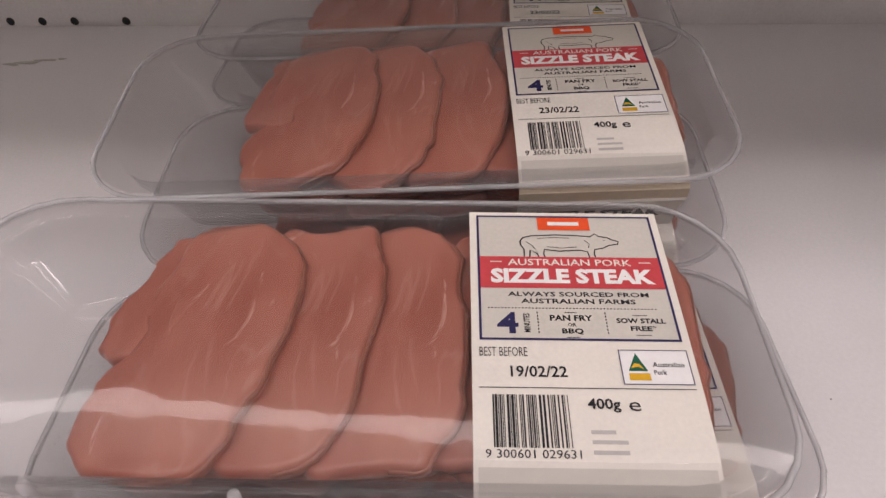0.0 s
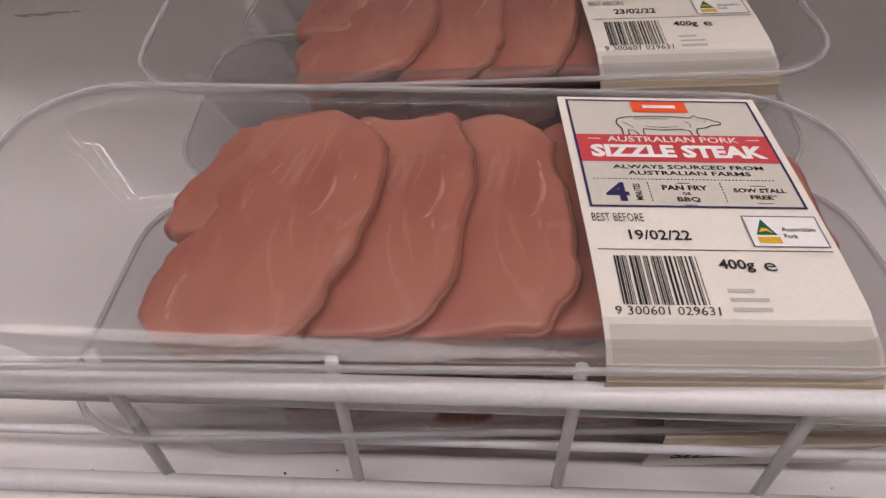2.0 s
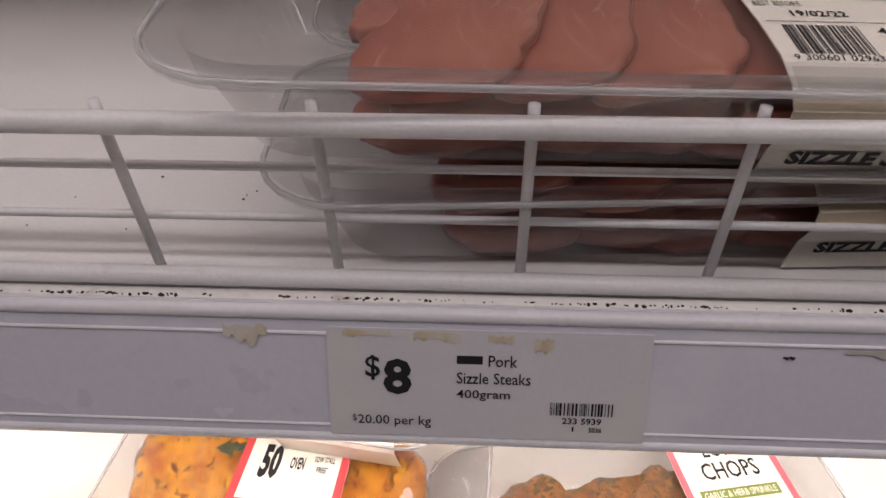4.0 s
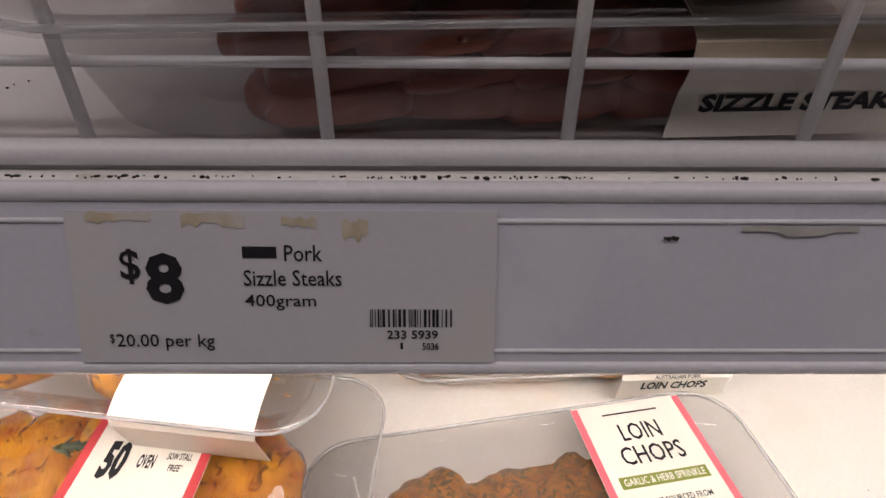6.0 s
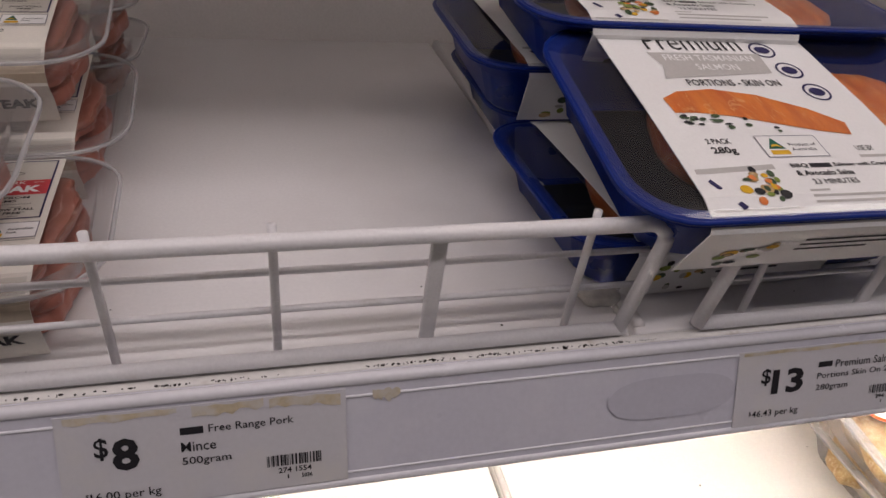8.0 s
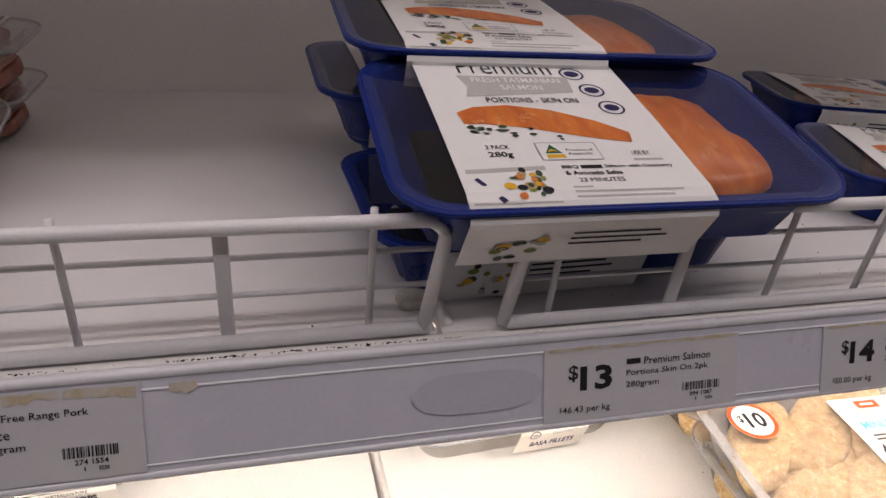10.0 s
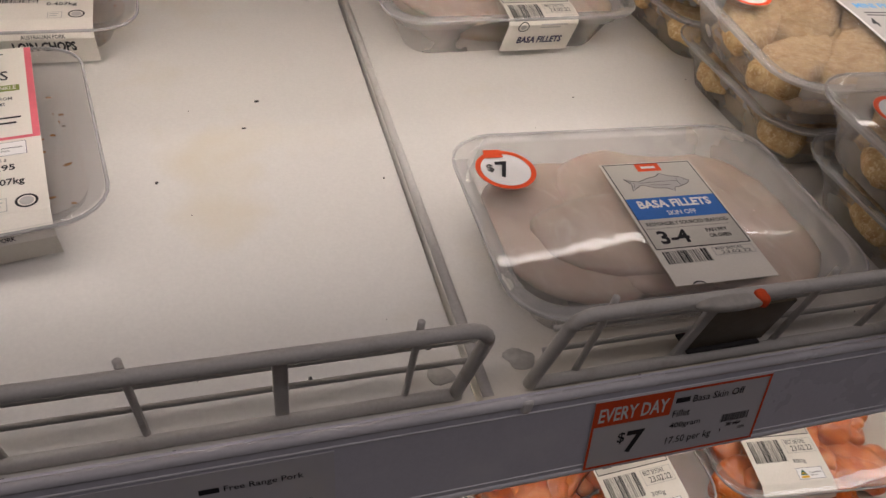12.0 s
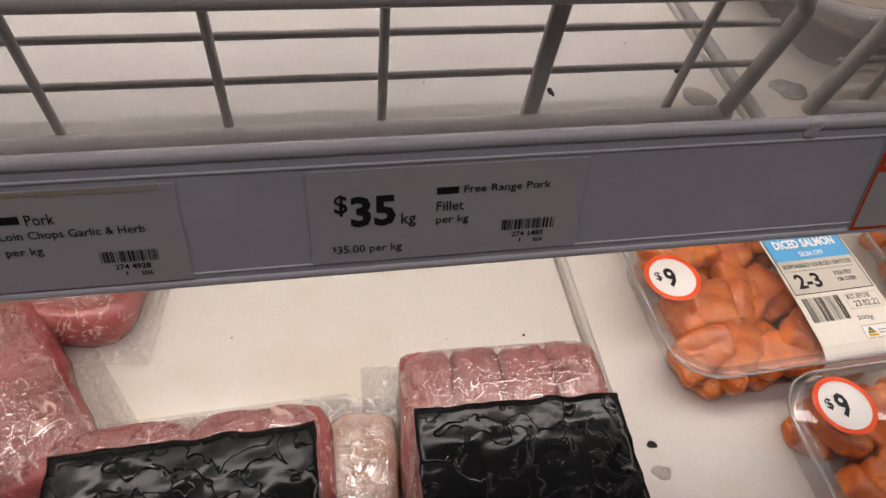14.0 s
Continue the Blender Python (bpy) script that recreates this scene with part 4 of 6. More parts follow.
def origin_mark(sh, parent, u, s, w, h, words=("Australian", "Pork")):
    """Small white panel with a green and gold triangle."""
    sh.bars([(u, s, u + w, s + h)], M["paper_white"], parent, "origin_panel", 0.0003)
    sh.bars([(u, s, u + w, s + 0.0003), (u, s + h - 0.0003, u + w, s + h), (u, s, u + 0.0003, s + h), (u + w - 0.0003, s, u + w, s + h)], M["navy"], parent, "print", 0.0004)
    sh.poly([(u + 0.10 * w, s + 0.62 * h), (u + 0.38 * w, s + 0.62 * h), (u + 0.24 * w, s + 0.10 * h)], M["green"], parent, lift=0.0004)
    sh.poly([(u + 0.14 * w, s + 0.54 * h), (u + 0.20 * w, s + 0.40 * h), (u + 0.27 * w, s + 0.42 * h), (u + 0.33 * w, s + 0.58 * h), (u + 0.25 * w, s + 0.50 * h)], M["gold"], parent, lift=0.0005)
    sh.bars([(u + 0.10 * w, s + 0.68 * h, u + 0.40 * w, s + 0.88 * h)], M["gold"], parent, "print", 0.0004)
    for i, wd in enumerate(words):
        sh.text(wd, u + 0.46 * w, s + (0.36 + 0.22 * i) * h, u + (0.46 + 0.045 * len(wd)) * w, s + (0.50 + 0.22 * i) * h, M["black"], parent, 0.01, 0.0004)


def brand_tab(sh, parent, u0, s0, u1, s1):
    sh.bars([(u0, s0, u1, s1)], M["orange"], parent, "logo_tab", 0.0004)
    a, b = u1 - u0, s1 - s0
    sh.bars([(u0 + 0.2 * a, s0 + 0.36 * b, u1 - 0.2 * a, s0 + 0.64 * b)], M["paper_white"], parent, "bar", 0.0005)


PIG = "0,5 1,3 4,2 12,1.4 19,1.6 24,2.2 26,0.6 27,2 30,2.6 31.5,3.8 33.5,4.6 33,6 30,6.6 28,8 25,8.8 24.5,11 25,14 23,14 22.4,10 20,9.2 13,9.8 8,9 7.6,11.5 8.4,14 6.4,14 5.4,11 3.2,9.4 2.8,14 1,14 1.2,9 0.2,7 0,5"
PIG_INNER = "2,5 4,7 5,9|6,3.4 11,2.8 17,3|9,7.6 14,8.2 19,7.6|22,4 23.4,6 23,8|28.4,4 29,4.2"
FISH = "0,3 3,4.4 7,5 12,3.2 17,2.4 20,0.6 24,2.4 29,3.4 33,5.8 31,7.4 26,9 23,9.4 22,11.4 19,9.6 13,9 7,6.8 4,8.4 1,10 2.4,6.4 0,3"
FISH_INNER = "7,5.8 14,5.6 22,5.4 27,5.6|27.4,3.6 26.4,6 27.2,8.4|12,7 17,7.6 22,7.6|30,5 30.6,5.2|1.4,4.4 4,6 2.4,8.4"


def pen(text, u, s, w, h):
    return [[(u + float(a) / 34 * w, s + float(b) / 14 * h) for a, b in (p.split(",") for p in line.split())] for line in text.split("|")]


def emblem(sh, parent, u, s, w, h, outer=PIG, inner=PIG_INNER):
    """A small pen drawing of the produce, as printed on the label."""
    if outer is FISH:
        sh.poly(pen(outer, u, s, w, h)[0][:-1], M["grey_print"], parent, "drawing", 0.00025)
    sh.stroke(pen(outer, u, s, w, h), 0.00050, M["black"], parent)
    sh.stroke(pen(inner, u, s, w, h), 0.00028, M["black"], parent)


def frame_bars(u0, s0, u1, s1, t):
    return [(u0, s0, u1, s0 + t), (u0, s1 - t, u1, s1), (u0, s0 + t, u0 + t, s1 - t), (u1 - t, s0 + t, u1, s1 - t)]


def small_bars(sh, parent, rows, u0, s0, pitch, h, material="black"):
    """Lines too small to read, as plain bars."""
    out = []
    for i, w in enumerate(rows):
        out.append((u0, s0 + i * pitch, u0 + w, s0 + i * pitch + h))
    sh.bars(out, M[material], parent, "bar")


# the pork steak packs
PW, PD, PH = 0.274, 0.120, 0.0375
PORK_STEAKS = [(-0.047, -5, 0.056, 0.112), (-0.014, -4, 0.050, 0.112), (0.017, -3, 0.048, 0.111), (0.049, -4, 0.046, 0.108), (0.079, -3, 0.046, 0.104), (0.095, -2, 0.044, 0.098)]


def slice_outline(w, ln, seed, notch, n=72):
    """Outline of a thin loin slice: blunt far end, bowed sides, uneven rim."""
    rnd = random.Random(seed)
    o = Vector((rnd.uniform(0, 40), rnd.uniform(0, 40), 0))
    bow, narrow = rnd.uniform(0.05, 0.11), rnd.uniform(0.10, 0.24)
    out = []
    for i in range(n):
        a = 2 * math.pi * i / n
        c, q = math.cos(a), math.sin(a)
        x = math.copysign(abs(c) ** 0.62, c) * w / 2
        y = math.copysign(abs(q) ** 0.66, q) * ln / 2
        x *= 1 - narrow * (y / ln + 0.1)
        x += bow * w * math.sin(3.6 * y / ln + 0.5) - 0.10 * w * (y / ln)
        e = noise.noise(Vector((c * 1.6, q * 2.4, 0)) + o) * 0.0055 + noise.noise(Vector((c * 5, q * 9, 3)) + o) * 0.0014 + noise.noise(Vector((c * 14, q * 24, 7)) + o) * 0.0005
        x, y = x + c * e, y + q * e
        if notch and c < -0.3:
            x += 0.010 * math.exp(-((y + 0.004) / 0.007) ** 2)
        out.append((x, y))
    return out


def slice_bm(w, ln, h, seed, notch=False):
    line = slice_outline(w, ln, seed, notch)
    rings = []
    for s, z in ((0.9, 0.0), (0.985, 0.08), (1.0, 0.35), (0.996, 0.7), (0.975, 0.92), (0.94, 1.0), (0.84, 1.0), (0.7, 1.0), (0.55, 1.0), (0.4, 1.0), (0.25, 1.0), (0.1, 1.0)):
        ring = []
        for x, y in line:
            px, py = x * s, y * s
            e = noise.noise(Vector((px * 45, py * 22, seed))) * 0.0022 + noise.noise(Vector((px * 120, py * 60, seed))) * 0.0006 + noise.noise(Vector((px * 300, py * 180, seed))) * 0.0002
            ring.append((px, py, z * h + (e if z > 0.5 else 0)))
        rings.append(ring)
    return ring_loft(bmesh.new(), rings, True, True)


def rim_bm(w, ln, h, seed, notch=False):
    line = slice_outline(w, ln, seed, notch)
    pts = [Vector((x * 0.992, y * 0.992, h * 0.62)) for x, y in line[-17:] + line[:17]]
    bm = bmesh.new()
    tube(bm, pts, 0.0011, 6)
    return bm


def pork_pack(at, date, seed, label):
    t = pack("pork_steak_pack", label, "meat pack", at, PW, PD, PH, "tray", "film", 0.026, 0.010, 0.88, 0.0012, seed, "pork steak packs")
    for i, (x, rz, w, ln) in enumerate(PORK_STEAKS):
        sd, fold = seed * 10 + i, i == 0
        st = part("steak", slice_bm(w, ln - 0.010, 0.0075, sd, fold), M["pork"], t, at=pose(x, 0.002, PH - 0.0125, 0, -9, rz))
        # brownish edge shading on the slice's right side, drawn as a thin darker rod
        part("membrane", rim_bm(w, ln - 0.010, 0.0075, sd, fold), M["pork_rim"], st)
        part("steak", slice_bm(w, 0.090, 0.008, sd + 50), M["pork"], t, at=pose(x + 0.003, 0.002, PH - 0.024, 0, -8, -rz))
        part("steak", slice_bm(w, 0.084, 0.010, sd + 80), M["pork"], t, at=pose(x + 0.002, 0.0, 0.003, 0, -4, rz))
    part("folded_flap", slice_bm(0.030, 0.060, 0.007, seed * 10 + 41), M["pork"], t, at=pose(PORK_STEAKS[0][0] - 0.016, 0.022, PH - 0.0150, 0, -12, -8))
    W = 0.0680
    y1, f = PD / 2, -PD / 2
    prof = [(y1 - 0.008, PH + 0.0024), (y1 - 0.05, PH + 0.0030), (f + 0.035, PH + 0.0028), (f + 0.018, PH + 0.0018), (f + 0.007, PH - 0.0010), (f + 0.001, PH - 0.0060), (f + 0.0015, PH - 0.0125), (f + 0.006, 0.016), (f + 0.010, 0.0015)]
    sh = Sheet(prof, W, 0.043)
    sl = sh.body(M["paper"], t, "sleeve", "cream paper sleeve printed in red and black")
    k = 0.99
    v = lambda a: a * k
    sh.bars([(0.0025, v(0.002), W - 0.0025, v(0.0585))], M["panel"], sl, "grey_panel", 0.00015)
    sh.bars(frame_bars(0.0025, v(0.002), W - 0.0025, v(0.0585), 0.0008), M["navy"], sl, "border", 0.0003)
    brand_tab(sh, sl, 0.36 * W, v(0.003), 0.635 * W, v(0.0095))
    emblem(sh, sl, 0.26 * W, v(0.0105), 0.52 * W, v(0.0135))
    sh.bars([(0.0033, v(0.0228), W - 0.0033, v(0.0372))], M["red"], sl, "red_band", 0.00035)
    sh.text("AUSTRALIAN PORK", 0.19 * W, v(0.0240), 0.81 * W, v(0.0270), M["paper"], sl, 0.01, 0.0005)
    sh.bars([(0.10 * W, v(0.0252), 0.16 * W, v(0.0256)), (0.85 * W, v(0.0252), 0.91 * W, v(0.0256))], M["paper"], sl, "bar", 0.0005)
    sh.text("SIZZLE STEAK", 0.10 * W, v(0.0285), 0.91 * W, v(0.0352), M["paper_white"], sl, 0.05, 0.0005)
    sh.text("ALWAYS SOURCED FROM", 0.18 * W, v(0.0388), 0.86 * W, v(0.0408), M["black"], sl, 0.02)
    sh.text("AUSTRALIAN FARMS", 0.24 * W, v(0.0418), 0.79 * W, v(0.0438), M["black"], sl, 0.02)
    sh.bars([(0.08 * W + i * 0.0011, v(0.0455), 0.08 * W + i * 0.0011 + 0.0006, v(0.0459)) for i in range(50)], M["black"], sl, "dotted_line")
    for u in (0.31, 0.63):
        sh.bars([(u * W, v(0.0472 + i * 0.0013), u * W + 0.0004, v(0.0479 + i * 0.0013)) for i in range(7)], M["black"], sl, "dotted_line")
    sh.text("4", 0.12 * W, v(0.0475), 0.22 * W, v(0.0560), M["navy"], sl, 0.03)
    sh.text("MINUTES", 0.245 * W, v(0.0480), 0.275 * W, v(0.0555), M["black"], sl, 0.02, turn=True)
    sh.text("PAN FRY", 0.37 * W, v(0.0485), 0.57 * W, v(0.0508), M["black"], sl, 0.03)
    sh.text("OR", 0.45 * W, v(0.0517), 0.49 * W, v(0.0530), M["black"], sl, 0.02)
    sh.text("BBQ", 0.42 * W, v(0.0538), 0.52 * W, v(0.0562), M["black"], sl, 0.03)
    sh.text("SOW STALL", 0.68 * W, v(0.0495), 0.91 * W, v(0.0515), M["black"], sl, 0.03)
    sh.text("FREE*", 0.74 * W, v(0.0525), 0.86 * W, v(0.0545), M["black"], sl, 0.03)
    sh.bars([(0.44 * W, v(0.0473), 0.50 * W, v(0.0476)), (0.44 * W, v(0.0571), 0.50 * W, v(0.0574)), (0.76 * W, v(0.0482), 0.83 * W, v(0.0485)), (0.76 * W, v(0.0560), 0.83 * W, v(0.0563))], M["black"], sl, "bar")
    sh.text("BEST BEFORE", 0.035 * W, v(0.0612), 0.25 * W, v(0.0646), M["black"], sl, -0.005)
    sh.text(date, 0.17 * W, v(0.0680), 0.42 * W, v(0.0720), M["black"], sl, 0.015)
    origin_mark(sh, sl, 0.66 * W, v(0.0618), 0.31 * W, v(0.0125))
    sh.bars([(0.03 * W, v(0.0755), 0.97 * W, v(0.0758))], M["black"], sl, "bar")
    sh.barcode(0.085 * W, v(0.0780), 0.415 * W, v(0.0945), M["black"], sl, 7)
    sh.text("9 300601 029631", 0.05 * W, v(0.0950), 0.44 * W, v(0.0974), M["black"], sl, 0.0)
    sh.text("400g", 0.49 * W, v(0.0790), 0.63 * W, v(0.0835), M["black"], sl, 0.02)
    sh.text("e", 0.665 * W, v(0.0800), 0.715 * W, v(0.0830), M["black"], sl)
    small_bars(sh, sl, [0.007, 0.010, 0.010], 0.49 * W, v(0.0890), v(0.0030), v(0.0012), "grey_print")
    sh.bars([(0.02 * W, v(0.1000), 0.98 * W, v(0.1105))], M["panel"], sl, "grey_panel", 0.0003)
    L = sh.length
    # tan band over the fold; the fold's shade is put into its colour
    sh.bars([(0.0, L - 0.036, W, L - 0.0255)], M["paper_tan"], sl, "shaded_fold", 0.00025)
    sh.text("AUSTRALIAN PORK", 0.20 * W, L - 0.0195, 0.80 * W, L - 0.0170, M["black"], sl, 0.0)
    sh.text("SIZZLE STEAK", 0.10 * W, L - 0.0150, 0.90 * W, L - 0.0090, M["black"], sl, 0.05)
    return t


PORK_TOP = "clear tray of raw pork steaks, cream sleeve, atop a stack"
PORK_LOW = "clear tray of raw pork steaks, cream sleeve, under another"
pork_pack(pose(0.0296, 0.0800, ZA + 0.0002, 0, 0, 3.4), "19/02/22", 1, PORK_LOW)
pork_pack(pose(0.0046, 0.0700, ZA + 0.0470, 4.0, 2.0, 2.9), "19/02/22", 2, PORK_TOP)
pork_pack(pose(0.0240, 0.2050, ZA + 0.0080, 6, 0, 3), "23/02/22", 3, PORK_LOW)
pork_pack(pose(0.0188, 0.2030, ZA + 0.0535, 5.5, -0.5, 3.9), "23/02/22", 5, PORK_TOP)
pork_pack(pose(0.0140, 0.3400, ZA + 0.0002, 0, 0, 0), "23/02/22", 6, PORK_LOW)
pork_pack(pose(0.0195, 0.3280, ZA + 0.0410, 2, 0, 1), "23/02/22", 8, PORK_TOP)


# the blue salmon trays
SW, SD, SH_ = 0.240, 0.146, 0.038


def salmon_pack(at, seed, label):
    t = pack("salmon_portion_pack", label, "fish pack", at, SW, SD, SH_, "blue_tray", "film", 0.024, 0.008, 0.90, 0.0008, seed, "salmon portion packs", ribs=0.012)
    lump(t, "salmon_portion", 0.085, 0.098, 0.020, pose(0.052, 0, SH_ - 0.0245, 0, 0, 4), "salmon", seed, lump=0.07, flat=0.7)
    lump(t, "salmon_portion", 0.080, 0.098, 0.020, pose(-0.030, 0, SH_ - 0.0255, 0, 0, -3), "salmon", seed + 1, lump=0.07, flat=0.7)
    part("absorbent_pad", box_bm(-0.09, 0.095, -0.045, 0.045, 0.001, 0.008, 0.003), M["black_pad"], t, "dark pad under the fish")
    W, y1, f = 0.123, SD / 2, -SD / 2
    prof = [(y1 + 0.001, SH_ - 0.012), (y1 - 0.001, SH_ + 0.0005), (y1 - 0.010, SH_ + 0.0022), (0.0, SH_ + 0.0030), (f + 0.012, SH_ + 0.0022), (f + 0.001, SH_ - 0.0005), (f - 0.0012, SH_ - 0.006), (f + 0.004, 0.014), (f + 0.008, 0.001)]
    sh = Sheet(prof, W, -0.088)
    sl = sh.body(M["paper_white"], t, "sleeve", "white card sleeve with salmon picture")
    o = 0.0135
    L = SD - 0.004
    v = lambda a: o + a * L
    sh.bars([(0.33 * W, v(-0.02), 0.52 * W, v(0.05))], M["navy"], sl, "logo_tab")
    sh.text("Premium", 0.20 * W, v(0.03), 0.66 * W, v(0.15), M["black"], sl, -0.005)
    sh.poly([(0.18 * W, v(0.17)), (0.72 * W, v(0.17)), (0.70 * W, v(0.30)), (0.18 * W, v(0.34)), (0.21 * W, v(0.255))], M["grey_print"], sl, "ribbon")
    sh.text("FRESH TASMANIAN", 0.24 * W, v(0.185), 0.67 * W, v(0.225), M["paper_white"], sl, 0.01, 0.0005)
    sh.text("SALMON", 0.36 * W, v(0.245), 0.56 * W, v(0.285), M["paper_white"], sl, 0.01, 0.0005)
    sh.text("PORTIONS - SKIN ON", 0.26 * W, v(0.345), 0.69 * W, v(0.385), M["black"], sl, 0.01)
    for cu, cs in ((0.76, 0.14), (0.80, 0.28), (0.83, 0.42)):
        sh.oval(cu * W, v(cs), 0.0075, 0.0075, M["navy"], sl, ring=0.0012)
        sh.oval(cu * W, v(cs), 0.0045, 0.0035, M["navy"], sl, lift=0.0003)
    fil = [(0.10, 0.46), (0.18, 0.42), (0.34, 0.405), (0.52, 0.44), (0.70, 0.52), (0.82, 0.60), (0.80, 0.665), (0.66, 0.64), (0.50, 0.60), (0.34, 0.56), (0.20, 0.54), (0.11, 0.54)]
    sh.poly([(a * W, v(b)) for a, b in fil], M["salmon"], sl, "food_picture")
    rnd = random.Random(seed)
    for i in range(22):
        cu, cs = rnd.uniform(0.12, 0.50), rnd.uniform(0.54, 0.60)
        cs += 0.12 * (cu - 0.12)
        sh.oval(cu * W, v(cs), rnd.uniform(0.0010, 0.0028), rnd.uniform(0.0006, 0.0014), M["leaf" if i % 3 else "black"], sl, name="food_picture", lift=0.0004 + i * 0.00001, n=8)
    sh.text("2 PACK", 0.15 * W, v(0.675), 0.25 * W, v(0.70), M["black"], sl, 0.01)
    sh.text("280g", 0.15 * W, v(0.715), 0.25 * W, v(0.755), M["black"], sl, 0.02)
    origin_mark(sh, sl, 0.36 * W, v(0.665), 0.26 * W, 0.105 * L, ("Product of", "Australia"))
    sh.text("USE BY", 0.76 * W, v(0.72), 0.84 * W, v(0.745), M["black"], sl)
    small_bars(sh, sl, [0.016], 0.75 * W, v(0.765), 0.003, 0.0018, "grey_print")
    sh.poly([(0.03 * W, v(0.815)), (0.35 * W, v(0.80)), (0.36 * W, v(0.985)), (0.02 * W, v(0.985))], M["grey_print"], sl, "food_picture", 0.0002)
    for i in range(26):
        cu, cs = rnd.uniform(0.17, 0.33), rnd.uniform(0.82, 0.96)
        m = ("leaf", "salmon", "gold", "black", "olive", "crumb")[i % 6]
        sh.oval(cu * W, v(cs), rnd.uniform(0.0012, 0.0030), rnd.uniform(0.0010, 0.0026), M[m], sl, name="food_picture", lift=0.0003 + i * 0.00001, n=9)
    sh.poly([(0.05 * W, v(0.87)), (0.065 * W, v(0.86)), (0.15 * W, v(0.97)), (0.13 * W, v(0.98))], M["navy"], sl, "food_picture", 0.0004)
    sh.text("BBQ", 0.42 * W, v(0.80), 0.49 * W, v(0.822), M["black"], sl, 0.02)
    sh.bars([(0.50 * W, v(0.80), 0.59 * W, v(0.82))], M["black"], sl, "bar")
    sh.text("Salmon with Cranberry", 0.60 * W, v(0.80), 0.90 * W, v(0.822), M["black"], sl, 0.02)
    sh.text("& Avocado Salsa", 0.42 * W, v(0.832), 0.66 * W, v(0.856), M["black"], sl, 0.02)
    sh.text("23 MINUTES", 0.46 * W, v(0.872), 0.65 * W, v(0.895), M["black"], sl)
    small_bars(sh, sl, [0.010, 0.056, 0.050], 0.42 * W, v(0.915), 0.0030, 0.0012, "grey_print")
    for i in range(14):
        cu, cs = rnd.uniform(0.10, 0.36), rnd.uniform(1.10, 1.26)
        m = ("leaf", "crumb", "gold", "black", "olive", "grey_print")[i % 6]
        sh.oval(cu * W, v(cs), rnd.uniform(0.0015, 0.0035), rnd.uniform(0.0010, 0.0026), M[m], sl, name="food_picture", lift=0.0003 + i * 0.00001, n=9)
    small_bars(sh, sl, [0.045, 0.050, 0.038], 0.42 * W, v(1.11), 0.0042, 0.0016, "black")
    return t


SAL = "blue tray of salmon portions in a white sleeve"
salmon_pack(pose(0.4890, 0.1130, ZA + 0.0002, 0, 0, 2), 11, SAL + ", bottom of stack")
salmon_pack(pose(0.4900, 0.0720, ZA + 0.0575, 13, 0, 0), 12, SAL + ", top of stack")
salmon_pack(pose(0.5000, 0.2650, ZA + 0.0002, 0, 0, 0), 13, SAL + ", back row")
salmon_pack(pose(0.4760, 0.2440, ZA + 0.0425, 2, 0, 0), 15, SAL + ", back row middle")
salmon_pack(pose(0.4880, 0.1960, ZA + 0.0870, 5, 0, -1), 14, SAL + ", back row top")
salmon_pack(pose(0.865, 0.135, ZA + 0.0002, 0, 0, -22), 16, SAL + ", turned aside")
salmon_pack(pose(0.960, 0.340, ZA + 0.0002, 0, 0, -14), 17, SAL + ", back row")


# white fish packs
def fish_label(t, x0, W, prof, band, title, sub, words, mins, bx=0.095):
    sh = Sheet(prof, W, x0)
    L = sh.length
    sl = sh.body(M["paper"], t, "label_sleeve", "printed label with a coloured band")
    sh.bars([(0.0015, 0.001, W - 0.0015, bx)], M["panel"], sl, "grey_panel", 0.00015)
    sh.bars(frame_bars(0.0015, 0.001, W - 0.0015, bx, 0.0007), M["black"], sl, "border", 0.0003)
    v = lambda a: 0.001 + a * (bx - 0.001)
    brand_tab(sh, sl, 0.36 * W, v(0.01), 0.62 * W, v(0.11))
    emblem(sh, sl, 0.15 * W, v(0.13), 0.70 * W, v(0.32) - v(0.02), FISH, FISH_INNER)
    sh.bars([(0.0022, v(0.44), W - 0.0022, v(0.68))], M[band], sl, "colour_band", 0.00035)
    sh.text(title, 0.12 * W, v(0.47), 0.88 * W, v(0.56), M["paper_white"], sl, 0.04, 0.0005)
    sh.text(sub, 0.36 * W, v(0.60), 0.66 * W, v(0.65), M["paper_white"], sl, 0.01, 0.0005)
    sh.text(words, 0.08 * W, v(0.715), 0.92 * W, v(0.755), M["black"], sl, 0.02)
    sh.bars([(0.06 * W + i * 0.0012, v(0.78), 0.06 * W + i * 0.0012 + 0.0006, v(0.786)) for i in range(int(W * 0.86 / 0.0012))], M["black"], sl, "dotted_line")
    sh.text(mins, 0.12 * W, v(0.81), 0.42 * W, v(0.95), M["black"], sl, 0.03)
    sh.text("PAN FRY", 0.62 * W, v(0.82), 0.84 * W, v(0.86), M["black"], sl, 0.02)
    sh.text("OR OVEN", 0.62 * W, v(0.88), 0.84 * W, v(0.92), M["black"], sl, 0.02)
    r = L - bx
    k = min(r, 0.055)
    sh.barcode(0.06 * W, bx + 0.06 * k, 0.50 * W, bx + 0.42 * k, M["black"], sl, 9, 24)
    sh.bars(frame_bars(0.55 * W, bx + 0.06 * k, 0.96 * W, bx + 0.30 * k, 0.0004), M["grey_print"], sl, "date_box")
    sh.text("BEST BEFORE", 0.58 * W, bx + 0.08 * k, 0.86 * W, bx + 0.15 * k, M["black"], sl)
    sh.text("23.02.22", 0.62 * W, bx + 0.18 * k, 0.92 * W, bx + 0.27 * k, M["black"], sl)
    return sh, sl, bx


